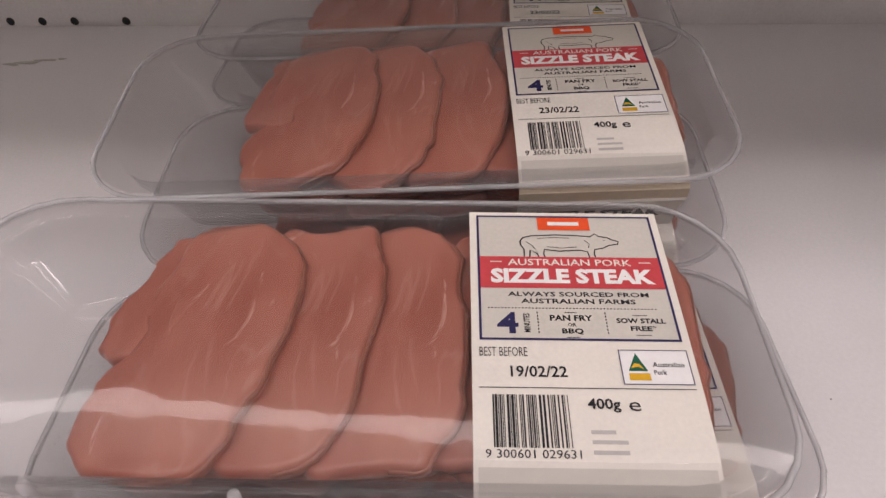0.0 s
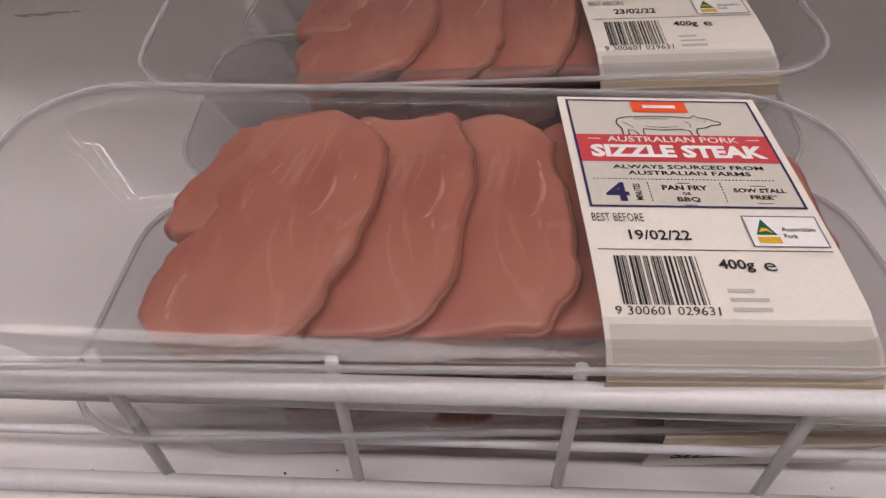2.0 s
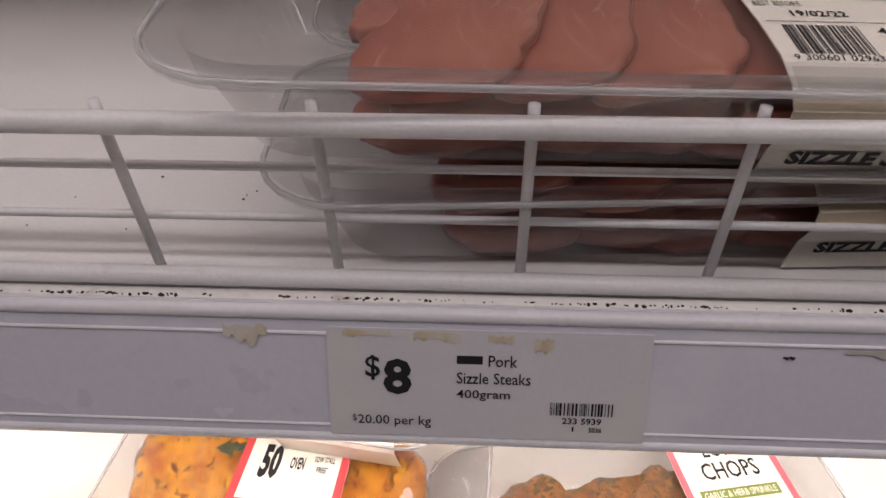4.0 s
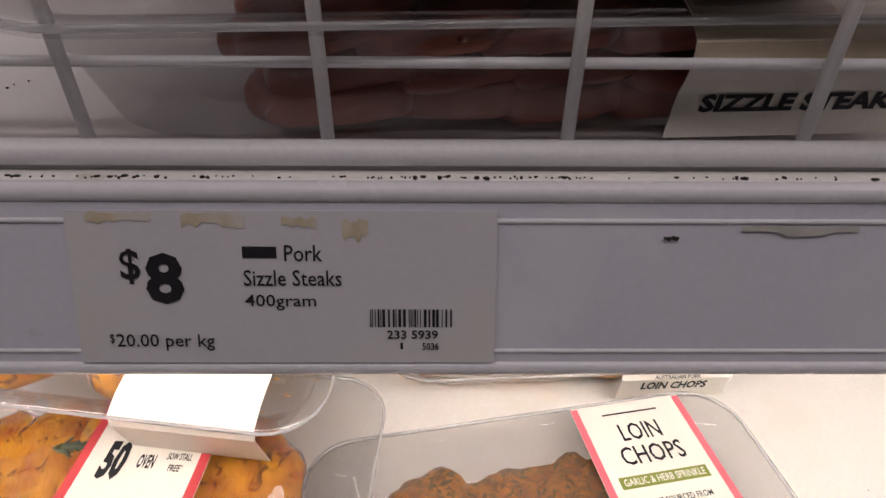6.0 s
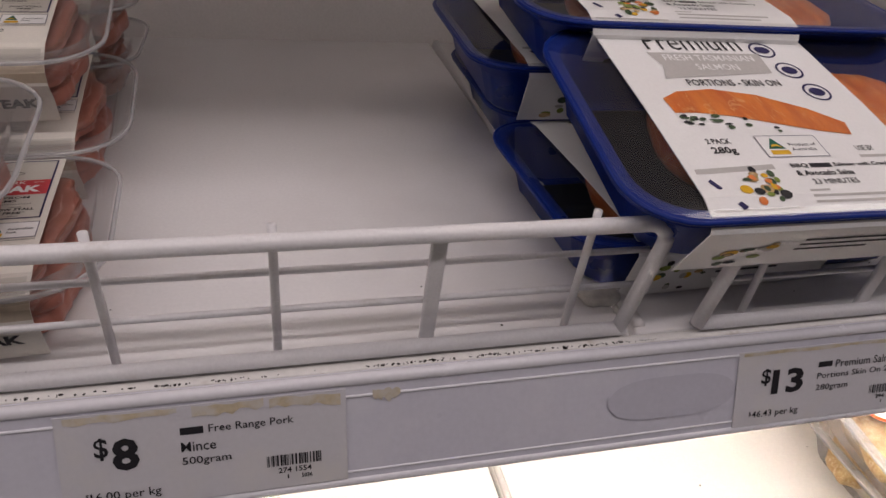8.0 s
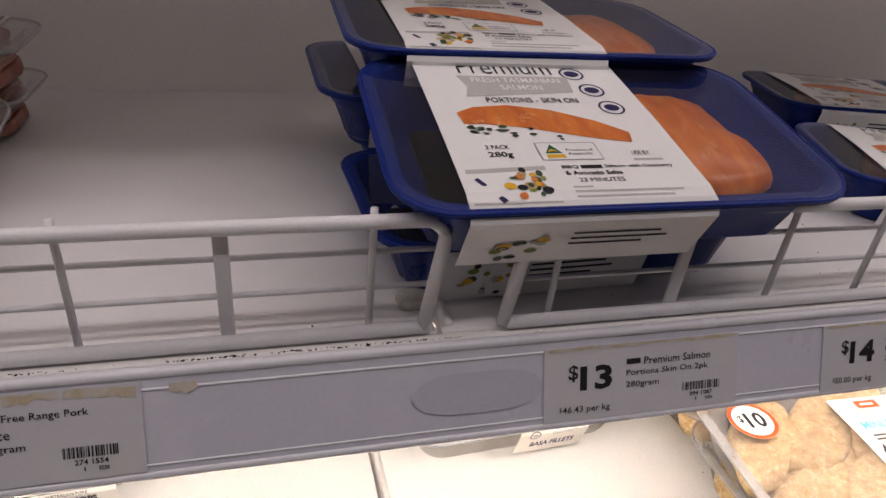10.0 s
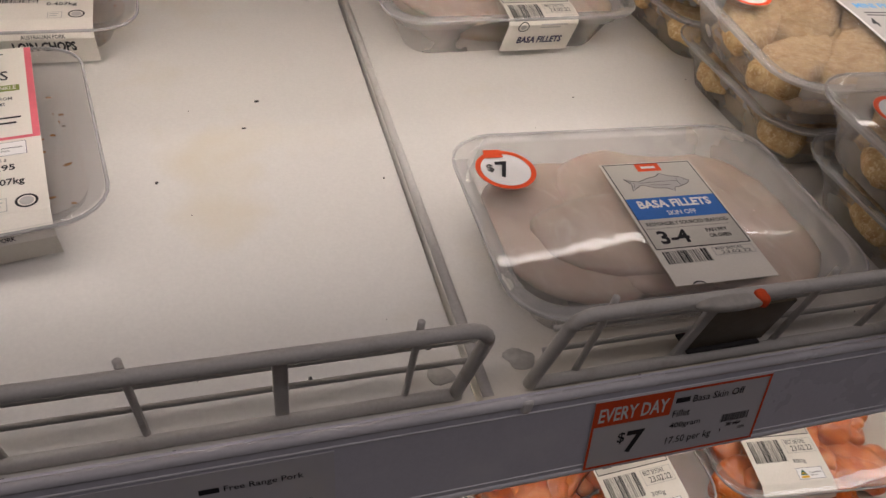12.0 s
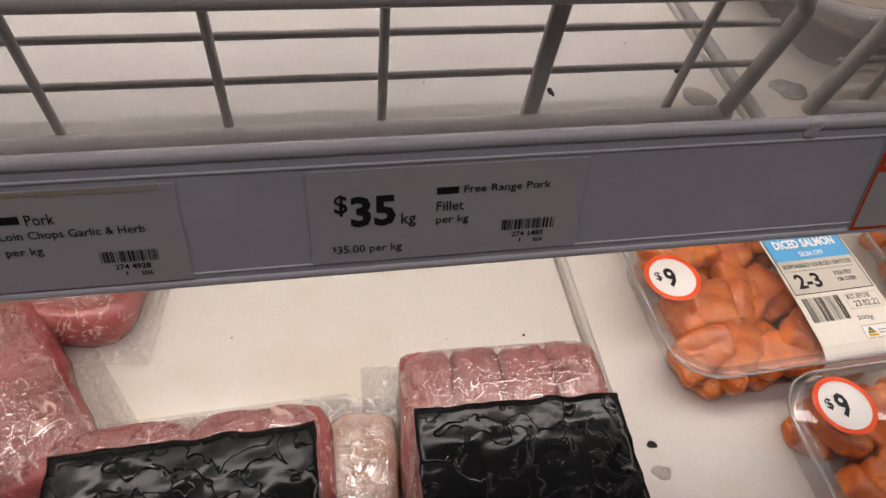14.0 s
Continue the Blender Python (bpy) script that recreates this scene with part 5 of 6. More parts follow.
def basa_pack(at, w, d, h, seed, label, lx, lw, ly, bx, dot, front_fold):
    t = pack("white_fish_pack", label, "fish pack", at, w, d, h, "tray_frost", "film_fog", 0.026, 0.009, 0.84, 0.0018, seed, "white fish packs")
    for i, (x, y, lxx, lyy, rz) in enumerate(((-0.045, 0.0, 0.075, d * 0.70, 18), (0.0, 0.005, 0.080, d * 0.72, -8), (0.045, -0.004, 0.080, d * 0.72, 12), (0.010, -0.012, 0.13, d * 0.42, 4))):
        lump(t, "fish_fillet", lxx * 1.45, lyy * 1.14, 0.012, pose(x * 1.1, y, h - 0.0170 - 0.0012 * (3 - i) * (i < 3), 0, 3, rz), "basa", seed + i, lump=0.05, rough=0.0014, flat=0.85)
    lump(t, "fish_fillet", w * 0.68, d * 0.66, 0.014, pose(0, 0, 0.002), "basa", seed + 9, lump=0.05, flat=0.8)
    y1, f = d / 2, -d / 2
    prof = [(ly, h + 0.0030), (min(0.0, ly - 0.02), h + 0.0032), (f + 0.012, h + 0.0022)]
    if front_fold:
        prof += [(f + 0.001, h + 0.0003), (f - 0.0012, h - 0.006), (f + 0.008, 0.012)]
    sh, sl, bx = fish_label(t, lx, lw, prof, "blue", "BASA FILLETS", "SKIN OFF", "RESPONSIBLY SOURCED SEAFOOD", "3-4", bx)
    sh.oval(0.22 * lw, bx + 0.030, 0.0052, 0.0052, M["black"], sl, ring=0.0009)
    sh.oval(0.22 * lw, bx + 0.030, 0.0026, 0.0026, M["grey_print"], sl)
    small_bars(sh, sl, [0.026, 0.020], 0.46 * lw, bx + 0.027, 0.003, 0.0012, "grey_print")
    if front_fold:
        L = sh.length
        sh.text("BASA FILLETS", 0.2 * lw, L - 0.018, 0.85 * lw, L - 0.010, M["navy"], sl, 0.03)
    price_dot(t, dot[0], dot[1], h + 0.0040, "7", 0.019, True)
    return t


basa_pack(pose(0.5340, -0.0870, ZB + 0.0002, 0, 0, -1), 0.228, 0.160, 0.042, 21, "frosted tray of pale white fish fillets behind the fence", -0.0215, 0.0655, 0.0375, 0.0785, (-0.085, 0.037), False)
basa_pack(pose(0.5350, 0.2600, ZB + 0.0002, 3, 0, 3), 0.240, 0.200, 0.048, 31, "frosted tray of pale white fish fillets near the back panel", -0.0160, 0.0664, 0.010, 0.088, (-0.105, -0.002), True)


# crumbed fillet packs
def crumb_pack(at, seed, label, dot=True, sleeve=True):
    w, d, h = 0.250, 0.176, 0.046
    t = pack("crumbed_fillet_pack", label, "meat pack", at, w, d, h, "tray_frost", "film_fog", 0.030, 0.008, 0.86, 0.0015, seed, "crumbed fillet packs")
    rnd = random.Random(seed)
    for i in range(8):
        x, y = -0.080 + 0.053 * (i % 4), -0.038 + 0.074 * (i // 4)
        lump(t, "crumbed_fillet", 0.040 + 0.010 * rnd.random(), 0.118, 0.017, pose(x + rnd.uniform(-0.005, 0.005), y + rnd.uniform(-0.005, 0.005), h - 0.0215 + rnd.uniform(-0.002, 0.0015), rnd.uniform(-4, 4), rnd.uniform(-10, 10), rnd.uniform(-62, -25)), "crumb", seed + i, lump=0.10, rough=0.0022, freq=130, dome=0.05, flat=0.85)
    lump(t, "crumbed_fillet", w * 0.79, d * 0.74, h - 0.018, pose(0, 0, 0.002), "crumb", seed + 20, lump=0.012, rough=0.0034, flat=0.36, freq=120, n=90)
    if sleeve:
        W = 0.075
        f = -d / 2
        prof = [(d / 2 - 0.038, h + 0.0030), (0, h + 0.0035), (f + 0.012, h + 0.0025), (f + 0.001, h + 0.0003), (f - 0.0012, h - 0.007), (f + 0.006, 0.016)]
        sh = Sheet(prof, W, -0.010)
        sl = sh.body(M["paper_white"], t, "sleeve", "pale printed sleeve with a food picture")
        L = 0.15
        sh.bars([(0.002, 0.002, W - 0.002, 0.10)], M["grey_print"], sl, "grey_panel", 0.00015)
        brand_tab(sh, sl, 0.30 * W, 0.004, 0.58 * W, 0.012)
        sh.text("MINI FILLETS", 0.14 * W, 0.026, 0.88 * W, 0.034, M["sky"], sl, 0.03)
        small_bars(sh, sl, [0.050, 0.044], 0.16 * W, 0.040, 0.004, 0.0015, "black")
        sh.text("4", 0.10 * W, 0.050, 0.18 * W, 0.062, M["black"], sl, 0.03)
        sh.oval(0.60 * W, 0.083, 0.026, 0.020, M["black"], sl, name="food_picture", lift=0.0003)
        for i in range(7):
            a = i * 0.9
            sh.oval(0.60 * W + 0.012 * math.cos(a), 0.083 + 0.008 * math.sin(a), 0.008, 0.005, M["crumb" if i % 2 else "gold"], sl, name="food_picture", lift=0.0004 + i * 0.00002, n=12)
        sh.barcode(0.30 * W, 0.108, 0.66 * W, 0.126, M["black"], sl, seed, 22)
        small_bars(sh, sl, [0.016, 0.020, 0.012], 0.70 * W, 0.108, 0.004, 0.0016, "grey_print")
    if dot:
        price_dot(t, -0.088, 0.037, h + 0.0030, "10", 0.0195)
    return t


CR = "frosted tray of golden crumbed fillets"
crumb_pack(pose(0.800, 0.226, ZB + 0.0002, 0, 0, 4), 41, CR + ", bottom of back stack", False)
crumb_pack(pose(0.785, 0.236, ZB + 0.0500, 2, 0, 6), 42, CR + ", atop back stack", False)
crumb_pack(pose(0.793, 0.055, ZB + 0.0002, 0, 0, 0), 43, CR + ", bottom of middle stack", False)
crumb_pack(pose(0.768, 0.041, ZB + 0.0500, 3, 0, -2), 44, CR + ", atop middle stack", True)
crumb_pack(pose(0.800, -0.120, ZB + 0.0002, 0, 0, 0), 45, CR + ", bottom of front stack", False, False)
crumb_pack(pose(0.774, -0.126, ZB + 0.0500, 2, 0, -1), 46, CR + ", atop front stack", True)


# loin chop packs
def chop_pack(at, seed, label, w, d, h, style, lx, lw, meat="chop"):
    t = pack("loin_chop_pack", label, "meat pack", at, w, d, h, "tray", "film", 0.024, 0.010, 0.88, 0.0020, seed, "loin chop packs")
    rnd = random.Random(seed)
    for i, x in enumerate((-w * 0.25, -w * 0.02, w * 0.15)):
        lump(t, "chop", w * 0.36, d * 0.80, h * 0.80, pose(x, rnd.uniform(-0.006, 0.006), 0.003, 0, 4, rnd.uniform(-25, 25)), meat, seed + i, lump=0.12, rough=0.0045, dome=0.1, freq=55, n=56, flat=0.9)
        if meat == "chop":
            lump(t, "fat_edge", w * 0.05, d * 0.55, h * 0.70, pose(x + w * 0.145, 0, 0.003, 0, 0, rnd.uniform(-10, 10)), "fatty", seed + 30 + i, lump=0.12, rough=0.002)
    bm = bmesh.new()
    for i in range(16):
        disc(bm, rnd.uniform(0.30, 0.42) * w, rnd.uniform(-0.35, 0.35) * d, 0.0012, rnd.uniform(0.0005, 0.0018), rnd.uniform(0.0005, 0.0012), 9, 0.0006, 0.25, i)
    tagged(part("marinade_crumbs", bm, M["juice"], t), "drops of amber marinade", kind="stuff")
    y1, f = d / 2, -d / 2
    prof = [(y1 - 0.004, h + 0.0030), (0, h + 0.0042), (f + 0.012, h + 0.0030), (f + 0.001, h + 0.0003), (f - 0.0014, h - 0.006), (f + 0.004, 0.002)]
    sh = Sheet(prof, lw, lx)
    sl = sh.body(M["paper"], t, "sleeve", "cream sleeve with a pink border" if style != "plain" else "plain cream back of a sleeve")
    W, L = lw, d - 0.01
    v = lambda a: 0.001 + a * L
    if style == "loin":
        b = 0.0042
        sh.bars([(0, v(0), b, v(0.60)), (W - b, v(0), W, v(0.60)), (b, v(0.585), W - b, v(0.60))], M["pink"], sl, "pink_border")
        small_bars(sh, sl, [0.5 * W], 0.25 * W, v(0.035), 0.003, 0.0012, "black")
        sh.text("LOIN", 0.33 * W, v(0.08), 0.68 * W, v(0.145), M["black"], sl, 0.01)
        sh.text("CHOPS", 0.24 * W, v(0.165), 0.78 * W, v(0.23), M["black"], sl, 0.01)
        sh.bars([(0.13 * W, v(0.265), 0.87 * W, v(0.305))], M["olive"], sl, "green_band")
        sh.text("GARLIC & HERB SPRINKLE", 0.16 * W, v(0.273), 0.84 * W, v(0.297), M["paper"], sl, 0.01, 0.0005)
        sh.text("ALWAYS SOURCED FROM", 0.20 * W, v(0.345), 0.80 * W, v(0.365), M["black"], sl, 0.01)
        sh.text("AUSTRALIAN FARMS", 0.26 * W, v(0.380), 0.74 * W, v(0.40), M["black"], sl, 0.01)
        sh.text("16", 0.18 * W, v(0.46), 0.30 * W, v(0.53), M["black"], sl, 0.04)
        small_bars(sh, sl, [0.12 * W, 0.10 * W], 0.42 * W, v(0.47), 0.006, 0.002)
        small_bars(sh, sl, [0.18 * W, 0.14 * W], 0.68 * W, v(0.47), 0.006, 0.002)
        origin_mark(sh, sl, 0.52 * W, v(0.615), 0.36 * W, 0.07 * L)
        small_bars(sh, sl, [0.34 * W], 0.08 * W, v(0.64), 0.004, 0.0022)
        sh.text("PRICE $", 0.56 * W, v(0.70), 0.72 * W, v(0.715), M["black"], sl)
        sh.text("13.95", 0.56 * W, v(0.73), 0.78 * W, v(0.76), M["black"], sl, 0.02)
        sh.barcode(0.07 * W, v(0.70), 0.46 * W, v(0.80), M["black"], sl, seed, 22)
        sh.text("0.407kg", 0.54 * W, v(0.80), 0.84 * W, v(0.84), M["black"], sl, 0.02)
        sh.oval(0.84 * W, v(0.915), 0.0058, 0.0058, M["black"], sl, ring=0.0013)
        sh.oval(0.84 * W, v(0.915), 0.0036, 0.0036, M["grey_print"], sl)
        sh.bars(frame_bars(0.56 * W, v(0.89), 0.70 * W, v(0.95), 0.0005), M["grey_print"], sl, "print")
        small_bars(sh, sl, [0.006, 0.005], 0.58 * W, v(0.905), 0.003, 0.0012, "grey_print")
        Lx = sh.length
        sh.text("AUSTRALIAN PORK", 0.30 * W, Lx - h * 0.86, 0.72 * W, Lx - h * 0.80 + 0.001, M["black"], sl, 0.01)
        sh.text("LOIN CHOPS", 0.20 * W, Lx - h * 0.68, 0.80 * W, Lx - h * 0.38, M["black"], sl, 0.04)
    elif style == "oven":
        b = 0.0052
        sh.bars([(0, v(0), b, v(0.62)), (W - b, v(0), W, v(0.62)), (b, v(0.52), W - b, v(0.62))], M["red"], sl, "red_border")
        small_bars(sh, sl, [0.44 * W], 0.26 * W, v(0.12), 0.004, 0.0015)
        sh.text("AUSTRALIAN FARMS", 0.24 * W, v(0.175), 0.76 * W, v(0.20), M["black"], sl, 0.01)
        sh.bars([(0.12 * W + i * 0.0013, v(0.245), 0.12 * W + i * 0.0013 + 0.0007, v(0.249)) for i in range(int(0.76 * W / 0.0013))], M["black"], sl, "dotted_line")
        sh.text("50", 0.20 * W, v(0.30), 0.38 * W, v(0.44), M["black"], sl, 0.05)
        sh.text("OVEN", 0.47 * W, v(0.345), 0.60 * W, v(0.395), M["black"], sl, 0.03)
        sh.text("SOW STALL", 0.68 * W, v(0.335), 0.87 * W, v(0.36), M["black"], sl, 0.02)
        sh.text("FREE*", 0.72 * W, v(0.375), 0.83 * W, v(0.40), M["black"], sl, 0.02)
    else:
        sh.oval(0.18 * W, v(0.60), 0.0085, 0.0085, M["grey_print"], sl, ring=0.0016)
        sh.oval(0.18 * W, v(0.60), 0.0050, 0.0050, M["grey_print"], sl, ring=0.0010)
        sh.text("NO", 0.36 * W, v(0.58), 0.44 * W, v(0.61), M["grey_print"], sl, 0.02)
        small_bars(sh, sl, [0.010, 0.010, 0.010], 0.33 * W, v(0.635), 0.003, 0.0012, "grey_print")
    return t


chop_pack(pose(0.0803, 0.0378, ZB + 0.0002, 0, 0, 10.6), 51, "clear tray of herb-crusted loin chops in a pink-edged sleeve, askew", 0.255, 0.200, 0.025, "loin", 0.029, 0.068, "herbed")
chop_pack(pose(0.1000, 0.2500, ZB + 0.0030, 1, 0, 3), 52, "clear tray of marinated loin chops in a pink-edged sleeve, at back", 0.250, 0.172, 0.030, "loin", 0.024, 0.070, "chop")
low = chop_pack(pose(-0.1420, 0.0680, ZB + 0.0002, 0, 0, -4), 53, "clear tray of glazed orange pork with rosemary, under another pack", 0.240, 0.190, 0.036, "oven", -0.036, 0.069, "chop")
chop_pack(pose(-0.1500, 0.1830, ZB + 0.0530, 11, 0, -8), 54, "clear tray of glazed orange pork with a cream sleeve atop another", 0.236, 0.170, 0.038, "plain", 0.011, 0.076, "chop")
chop_pack(pose(-0.128, 0.265, ZB + 0.0002, 0, 0, 0), 55, "clear tray of glazed orange pork under another pack", 0.236, 0.170, 0.042, "plain", -0.030, 0.070, "chop")
bm = bmesh.new()
rnd = random.Random(5)
stem = [(-0.062 + 0.010 * i, 0.030 + 0.004 * math.sin(i), 0.0330 + 0.0006 * i) for i in range(5)]
tube(bm, stem, 0.0008, 6)
for i in range(60):
    k = rnd.uniform(0, 3.99)
    a, b = stem[int(k)], stem[int(k) + 1]
    p = Vector(a).lerp(Vector(b), k % 1)
    q = p + Vector((rnd.uniform(0.003, 0.012), rnd.uniform(-0.008, 0.008), rnd.uniform(-0.001, 0.0015)))
    tube(bm, [p, (p + q) / 2 + Vector((0, 0, 0.0005)), q], 0.0006, 5)
part("rosemary_sprig", bm, M["leaf"], low, "dark green rosemary sprig")


# diced salmon packs
def diced_pack(at, seed, label, w=0.205, d=0.150, h=0.046, dot=(-0.078, 0.005), lx=0.004):
    t = pack("diced_salmon_pack", label, "fish pack", at, w, d, h, "tray", "film", 0.028, 0.008, 0.90, 0.0040, seed, "diced salmon packs")
    rnd = random.Random(seed)
    for i in range(60):
        x, y = (-0.33 + 0.073 * (i % 10) + rnd.uniform(-0.03, 0.03)) * w, (-0.31 + 0.31 * (i // 10 % 3) + rnd.uniform(-0.07, 0.07)) * d
        z = 0.004 + (i // 30) * 0.013 + rnd.uniform(0, 0.006)
        lump(t, "salmon_cube", rnd.uniform(0.034, 0.052), rnd.uniform(0.022, 0.034), rnd.uniform(0.011, 0.016), pose(x, y, z, rnd.uniform(-24, 24), rnd.uniform(-24, 24), rnd.uniform(0, 180)), "salmon", seed * 3 + i, lump=0.10, rough=0.0028, n=36, flat=0.45, dome=0.10, freq=70)
    W, y1, f = 0.068, d / 2, -d / 2
    prof = [(y1 - 0.004, h + 0.0040), (y1 * 0.5, h + 0.0050), (0.0, h + 0.0056), (f * 0.5, h + 0.0050), (f + 0.010, h + 0.0030), (f + 0.001, h - 0.0005), (f - 0.0014, h - 0.006), (f + 0.003, 0.012), (f + 0.008, 0.001)]
    sh, sl, bx = fish_label(t, lx, W, prof, "sky", "DICED SALMON", "SKIN OFF", "RESPONSIBLY SOURCED SEAFOOD", "2-3")
    sh.text("300g", 0.56 * W, bx + 0.022, 0.74 * W, bx + 0.0265, M["black"], sl)
    origin_mark(sh, sl, 0.54 * W, bx + 0.030, 0.36 * W, 0.010, ("Australian", "Salmon"))
    if dot:
        price_dot(t, dot[0], dot[1], h + 0.0045, "9", 0.0205)
    return t


DS = "clear tray of diced salmon, cream sleeve,"
diced_pack(pose(0.5380, -0.1180, ZC + 0.0002, 0, 0, 2), 61, DS + " beside the shelf seam")
diced_pack(pose(0.6030, -0.2720, ZC + 0.0002, 0, 0, 1), 62, DS + " at the shelf front", dot=(-0.067, 0.047))
diced_pack(pose(0.7560, -0.1180, ZC + 0.0002, 0, 0, -6), 63, DS + " turned askew", lx=-0.070)
diced_pack(pose(0.815, -0.285, ZC + 0.0002, 0, 0, 0), 64, DS + " in the far corner")


# vacuum packs
def bag_bm(w, d, h, seed, skirt=0.019):
    """Shrunk bag skin: follows the meat, with a crumpled flat edge all round."""
    rnd = random.Random(seed)
    rings = []
    for s, z in ((1.05, 0.10), (1.04, 0.16), (1.03, 0.22), (1.02, 0.55), (0.99, 0.85), (0.93, 1.0), (0.8, 1.04), (0.6, 1.06), (0.35, 1.06), (0.1, 1.06)):
        ring = []
        for x, y, _ in rrect(w * s, d * s, 0.016 * s, 0, 12):
            e = noise.noise(Vector((x * 70, y * 70, seed))) * 0.0022 + noise.noise(Vector((x * 190, y * 190, seed + 3))) * 0.0010
            wob = 1 + 0.02 * noise.noise(Vector((x * 40, y * 40, seed + 9))) * (3.2 if s > 1.03 else 0.4)
            ring.append((x * wob, y * wob, max(0.0015, z * h + e)))
        rings.append(ring)
    return ring_loft(bmesh.new(), rings, False, True)


def bag_edge_bm(w, d, seed):
    """The loose, crumpled seam of the bag, lying round the meat."""
    rings = []
    for k, off in enumerate((-0.001, 0.004, 0.009, 0.014, 0.019, 0.024)):
        ring = []
        for x, y, _ in rrect(w + 2 * off, d + 2 * off, 0.006, 0, 26):
            v = Vector((x * 60, y * 60, seed))
            push = 1 + 0.05 * noise.noise(v * 0.5) * k / 5 + 0.02 * noise.noise(v * 2.2) * k / 5
            z = 0.004 + abs(noise.noise(v * 1.3)) * 0.010 + abs(noise.noise(v * 3.1)) * 0.005
            ring.append((x * push, y * push, z))
        rings.append(ring)
    return ring_loft(bmesh.new(), rings, False, False)


def vacuum_pack(at, seed, label, w, d, h, rows, pad, meat="pork_dark"):
    t = thing("vacuum_meat_pack", label, "meat pack", at, "vacuum meat packs")
    nx, ny = rows
    for j in range(ny):
        for i in range(nx):
            lump(t, "meat_piece", w / nx * 1.17, d / ny * 1.17, h * 0.95, pose(-w / 2 + w * (i + 0.5) / nx, -d / 2 + d * (j + 0.5) / ny, 0.002, 0, 0, (i * 37 + j * 11) % 9 - 4), meat, seed + i + j * 7, lump=0.03, rough=0.0026, flat=0.34, dome=0.0, freq=60)
    if pad:
        y0, y1 = pad
        g = bmesh.new()
        nn, top = 28, (h * 1.06 + 0.004) * 1.06 + 0.0022
        edge = -d / 2 + 0.004

        def pad_point(i, j):
            y = y0 + (y1 - y0) * j / nn
            drop = max(0.0, edge - y)
            ridge = 1 - min(1.0, abs(noise.noise(Vector((i * 0.22, j * 0.34, seed)))) * 7)
            x = (-0.47 + 0.95 * i / nn) * w + 0.002 * noise.noise(Vector((j * 0.4, seed, 1)))
            yy = y if not drop else edge - drop * 0.35
            yy += 0.003 * noise.noise(Vector((i * 0.3, seed, 5))) * (j / nn)
            return x, yy, max(0.004, top - drop * 2.2 + 0.0012 * ridge + 0.0006 * noise.noise(Vector((i * 0.6, j * 0.6, seed))))

        vs = [[g.verts.new(pad_point(i, j)) for i in range(nn + 1)] for j in range(nn + 1)]
        for j in range(nn):
            for i in range(nn):
                g.faces.new((vs[j][i], vs[j][i + 1], vs[j + 1][i + 1], vs[j + 1][i]))
        ex = bmesh.ops.extrude_face_region(g, geom=g.faces[:])
        bmesh.ops.translate(g, verts=[e for e in ex["geom"] if isinstance(e, bmesh.types.BMVert)], vec=(0, 0, -0.0012))
        bmesh.ops.recalc_face_normals(g, faces=g.faces[:])
        part("black_label", g, M["black_film"], t, "glossy black label on the meat")
    part("vacuum_bag", bag_bm(w, d, h * 1.06 + 0.004, seed), M["bag"], t, "crinkled clear bag")
    part("bag_edge", bag_edge_bm(w, d, seed), M["bag_edge"], t, "crumpled clear bag edge", smooth=False)
    return t


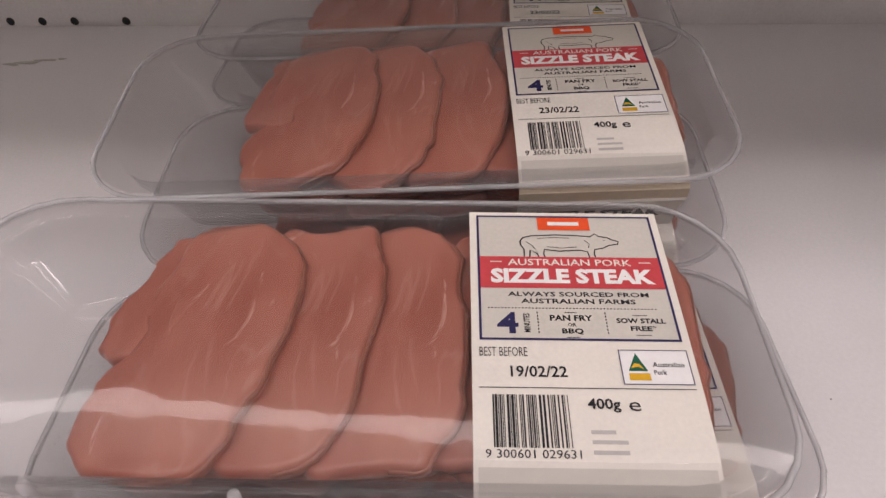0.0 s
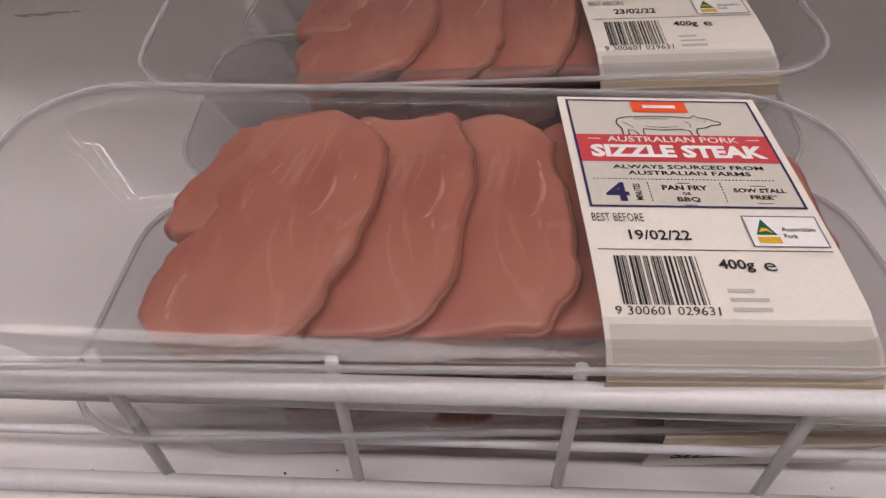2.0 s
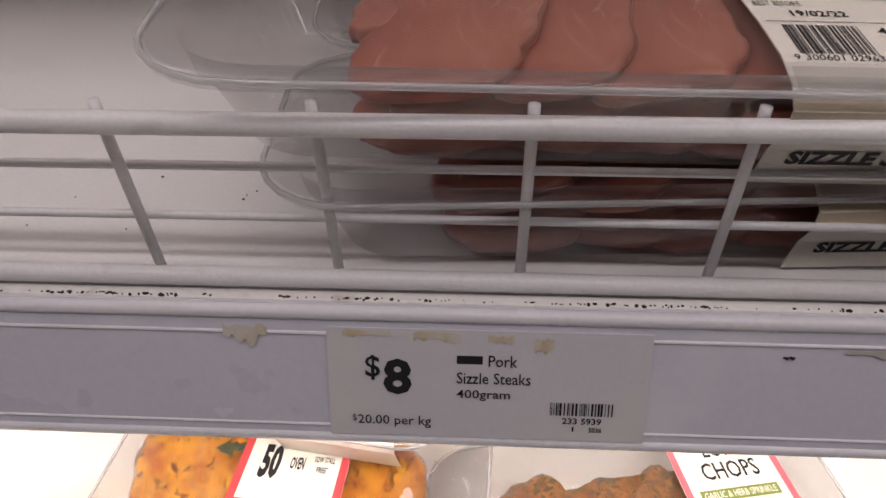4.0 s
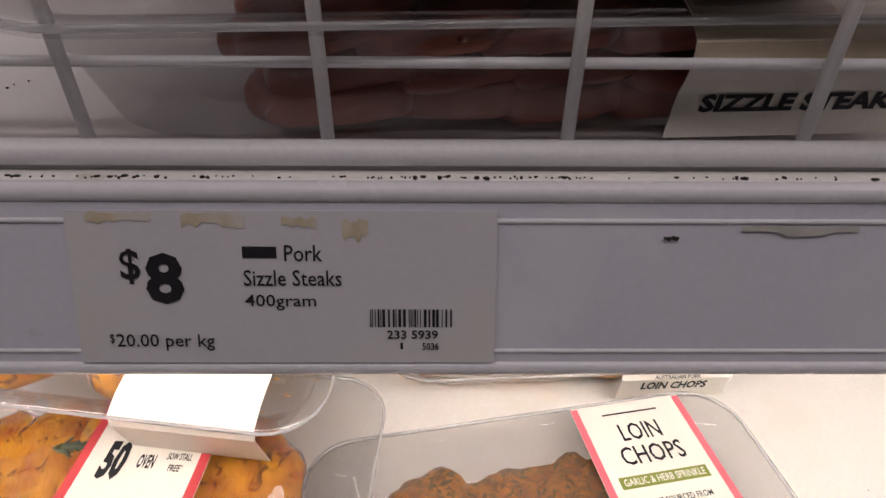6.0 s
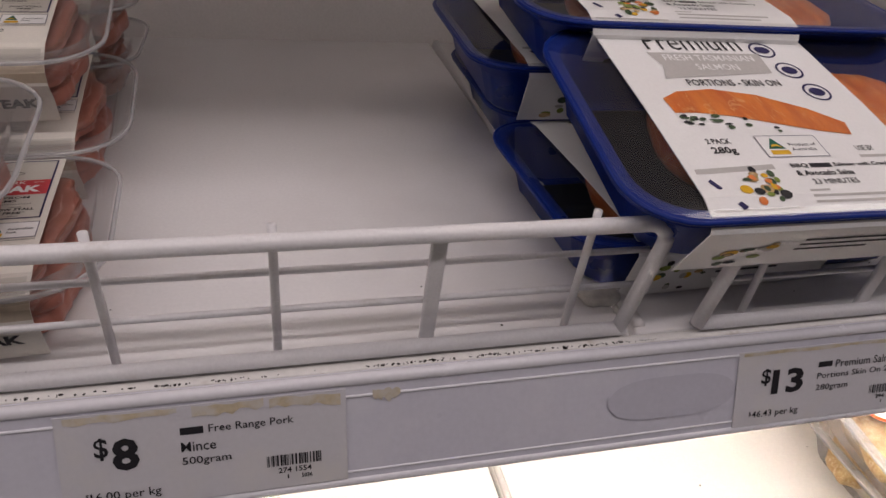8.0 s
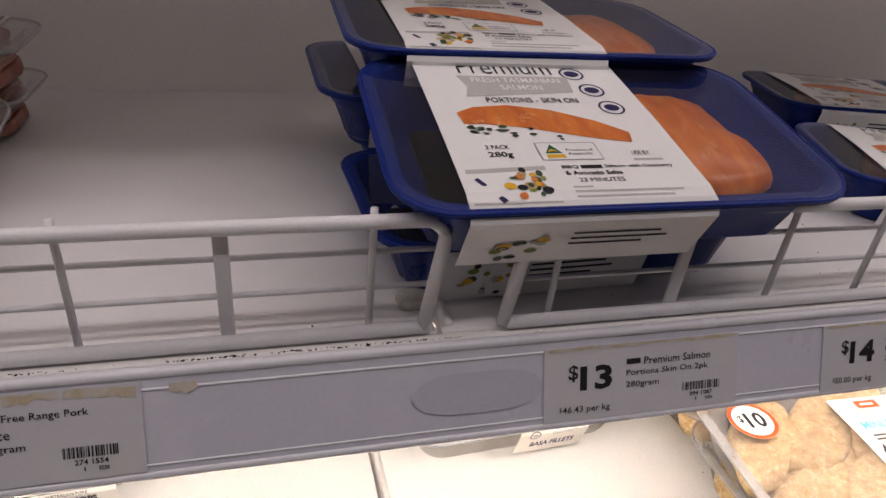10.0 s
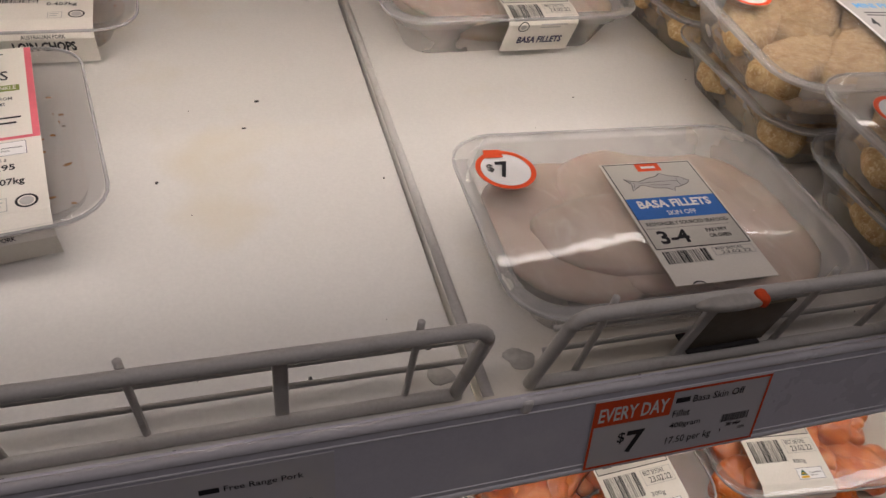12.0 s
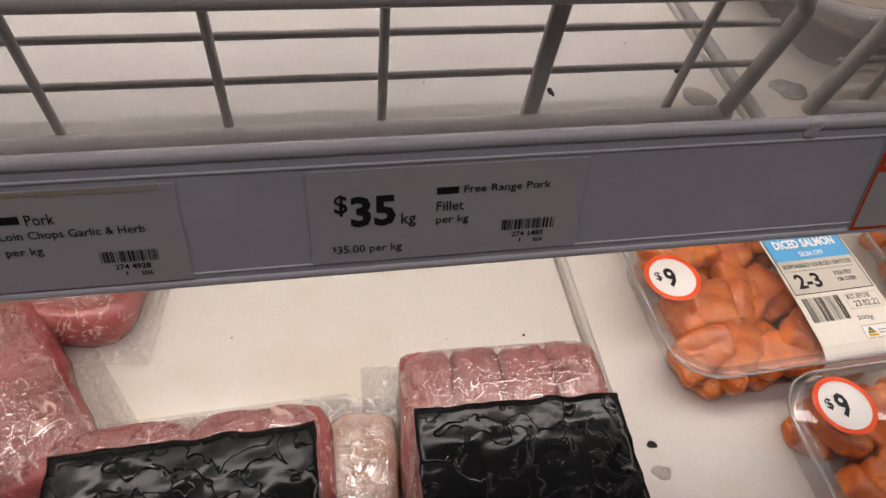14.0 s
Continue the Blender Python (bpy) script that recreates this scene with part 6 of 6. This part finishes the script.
vacuum_pack(pose(0.3155, -0.240, ZC + 0.0002, 0, 0, -2), 71, "vacuum-packed pink pork fillets with a glossy black label", 0.126, 0.152, 0.064, (4, 2), (-0.085, 0.030))
vacuum_pack(pose(0.131, -0.252, ZC + 0.0002, 0, 0, 1), 72, "vacuum-packed red pork fillet with a glossy black label", 0.150, 0.140, 0.048, (2, 2), (-0.080, 0.050))
vacuum_pack(pose(0.226, -0.240, ZC + 0.0002, 0, 0, -4), 73, "vacuum-packed pale pork fat end in a crinkled bag", 0.038, 0.110, 0.028, (1, 2), None, "fatty")
vacuum_pack(pose(0.004, -0.142, ZC + 0.0002, 0, 0, 30), 74, "vacuum-packed pink pork piece with a fat edge", 0.080, 0.150, 0.045, (1, 1), None)
vacuum_pack(pose(0.013, -0.036, ZC + 0.0002, 0, 0, -8), 75, "vacuum-packed pink pork piece at the back", 0.130, 0.100, 0.040, (1, 1), None)

# things stuck on the fences
tape = thing("tape_scrap", "torn yellowed tape scrap stuck on the fence", "tape", pose(0.496, 0.0062, ZA + 0.0560))
part("strip", box_bm(-0.010, 0.010, -0.0004, 0.0004, 0.0, 0.009, 0.0003), M["smudge"], tape, at=pose(0, 0, 0, 0, 12, 0))
part("torn_end", box_bm(-0.0035, 0.0035, -0.0004, 0.0004, -0.006, 0.004, 0.0003), M["smudge"], tape, at=pose(-0.006, 0.0012, 0, 0, -20, 0))
scrap = thing("label_scrap", "torn paper label with orange residue on the fence", "label scrap", pose(0.515, -0.1875, ZB + 0.0655))
part("paper_bit", blob(0.040, 0.0080, 0.0042, 5, lump=0.1, rough=0.001, n=24), M["smudge"], scrap)
part("orange_bit", blob(0.008, 0.0084, 0.0050, 6, lump=0.1, rough=0.001, n=16), M["orange"], scrap, at=pose(0.016, 0, 0))
# dark brown upright plate on a thin foot, behind the wires
holder = thing("fence_plate", "dark brown plate behind the fence wires", "sign holder", pose(0.546, -0.170, ZB + 0.0075))
part("plate", box_bm(-0.027, 0.027, -0.001, 0.001, 0.001, 0.040, 0.0006), M["brown"], holder, at=pose(0, 0, 0, 8, 0, 0))
part("foot", box_bm(-0.024, 0.024, -0.004, 0.010, 0.0, 0.0015, 0.0005), M["dark"], holder)
clip = thing("rail_clip", "small white clip stub on the rail edge", "clip", pose(0.421, -0.189, ZB + 0.0026))
part("stub", blob(0.006, 0.003, 0.008, 8, lump=0.1, rough=0.0003, n=14), M["paper_white"], clip)
gum = thing("gum_lump", "dried grey lump on the shelf beside the fence", "residue", pose(0.393, 0.045, ZA + 0.0002))
part("lump", blob(0.020, 0.014, 0.006, 9, lump=0.15, rough=0.001, n=24), M["smudge"], gum)
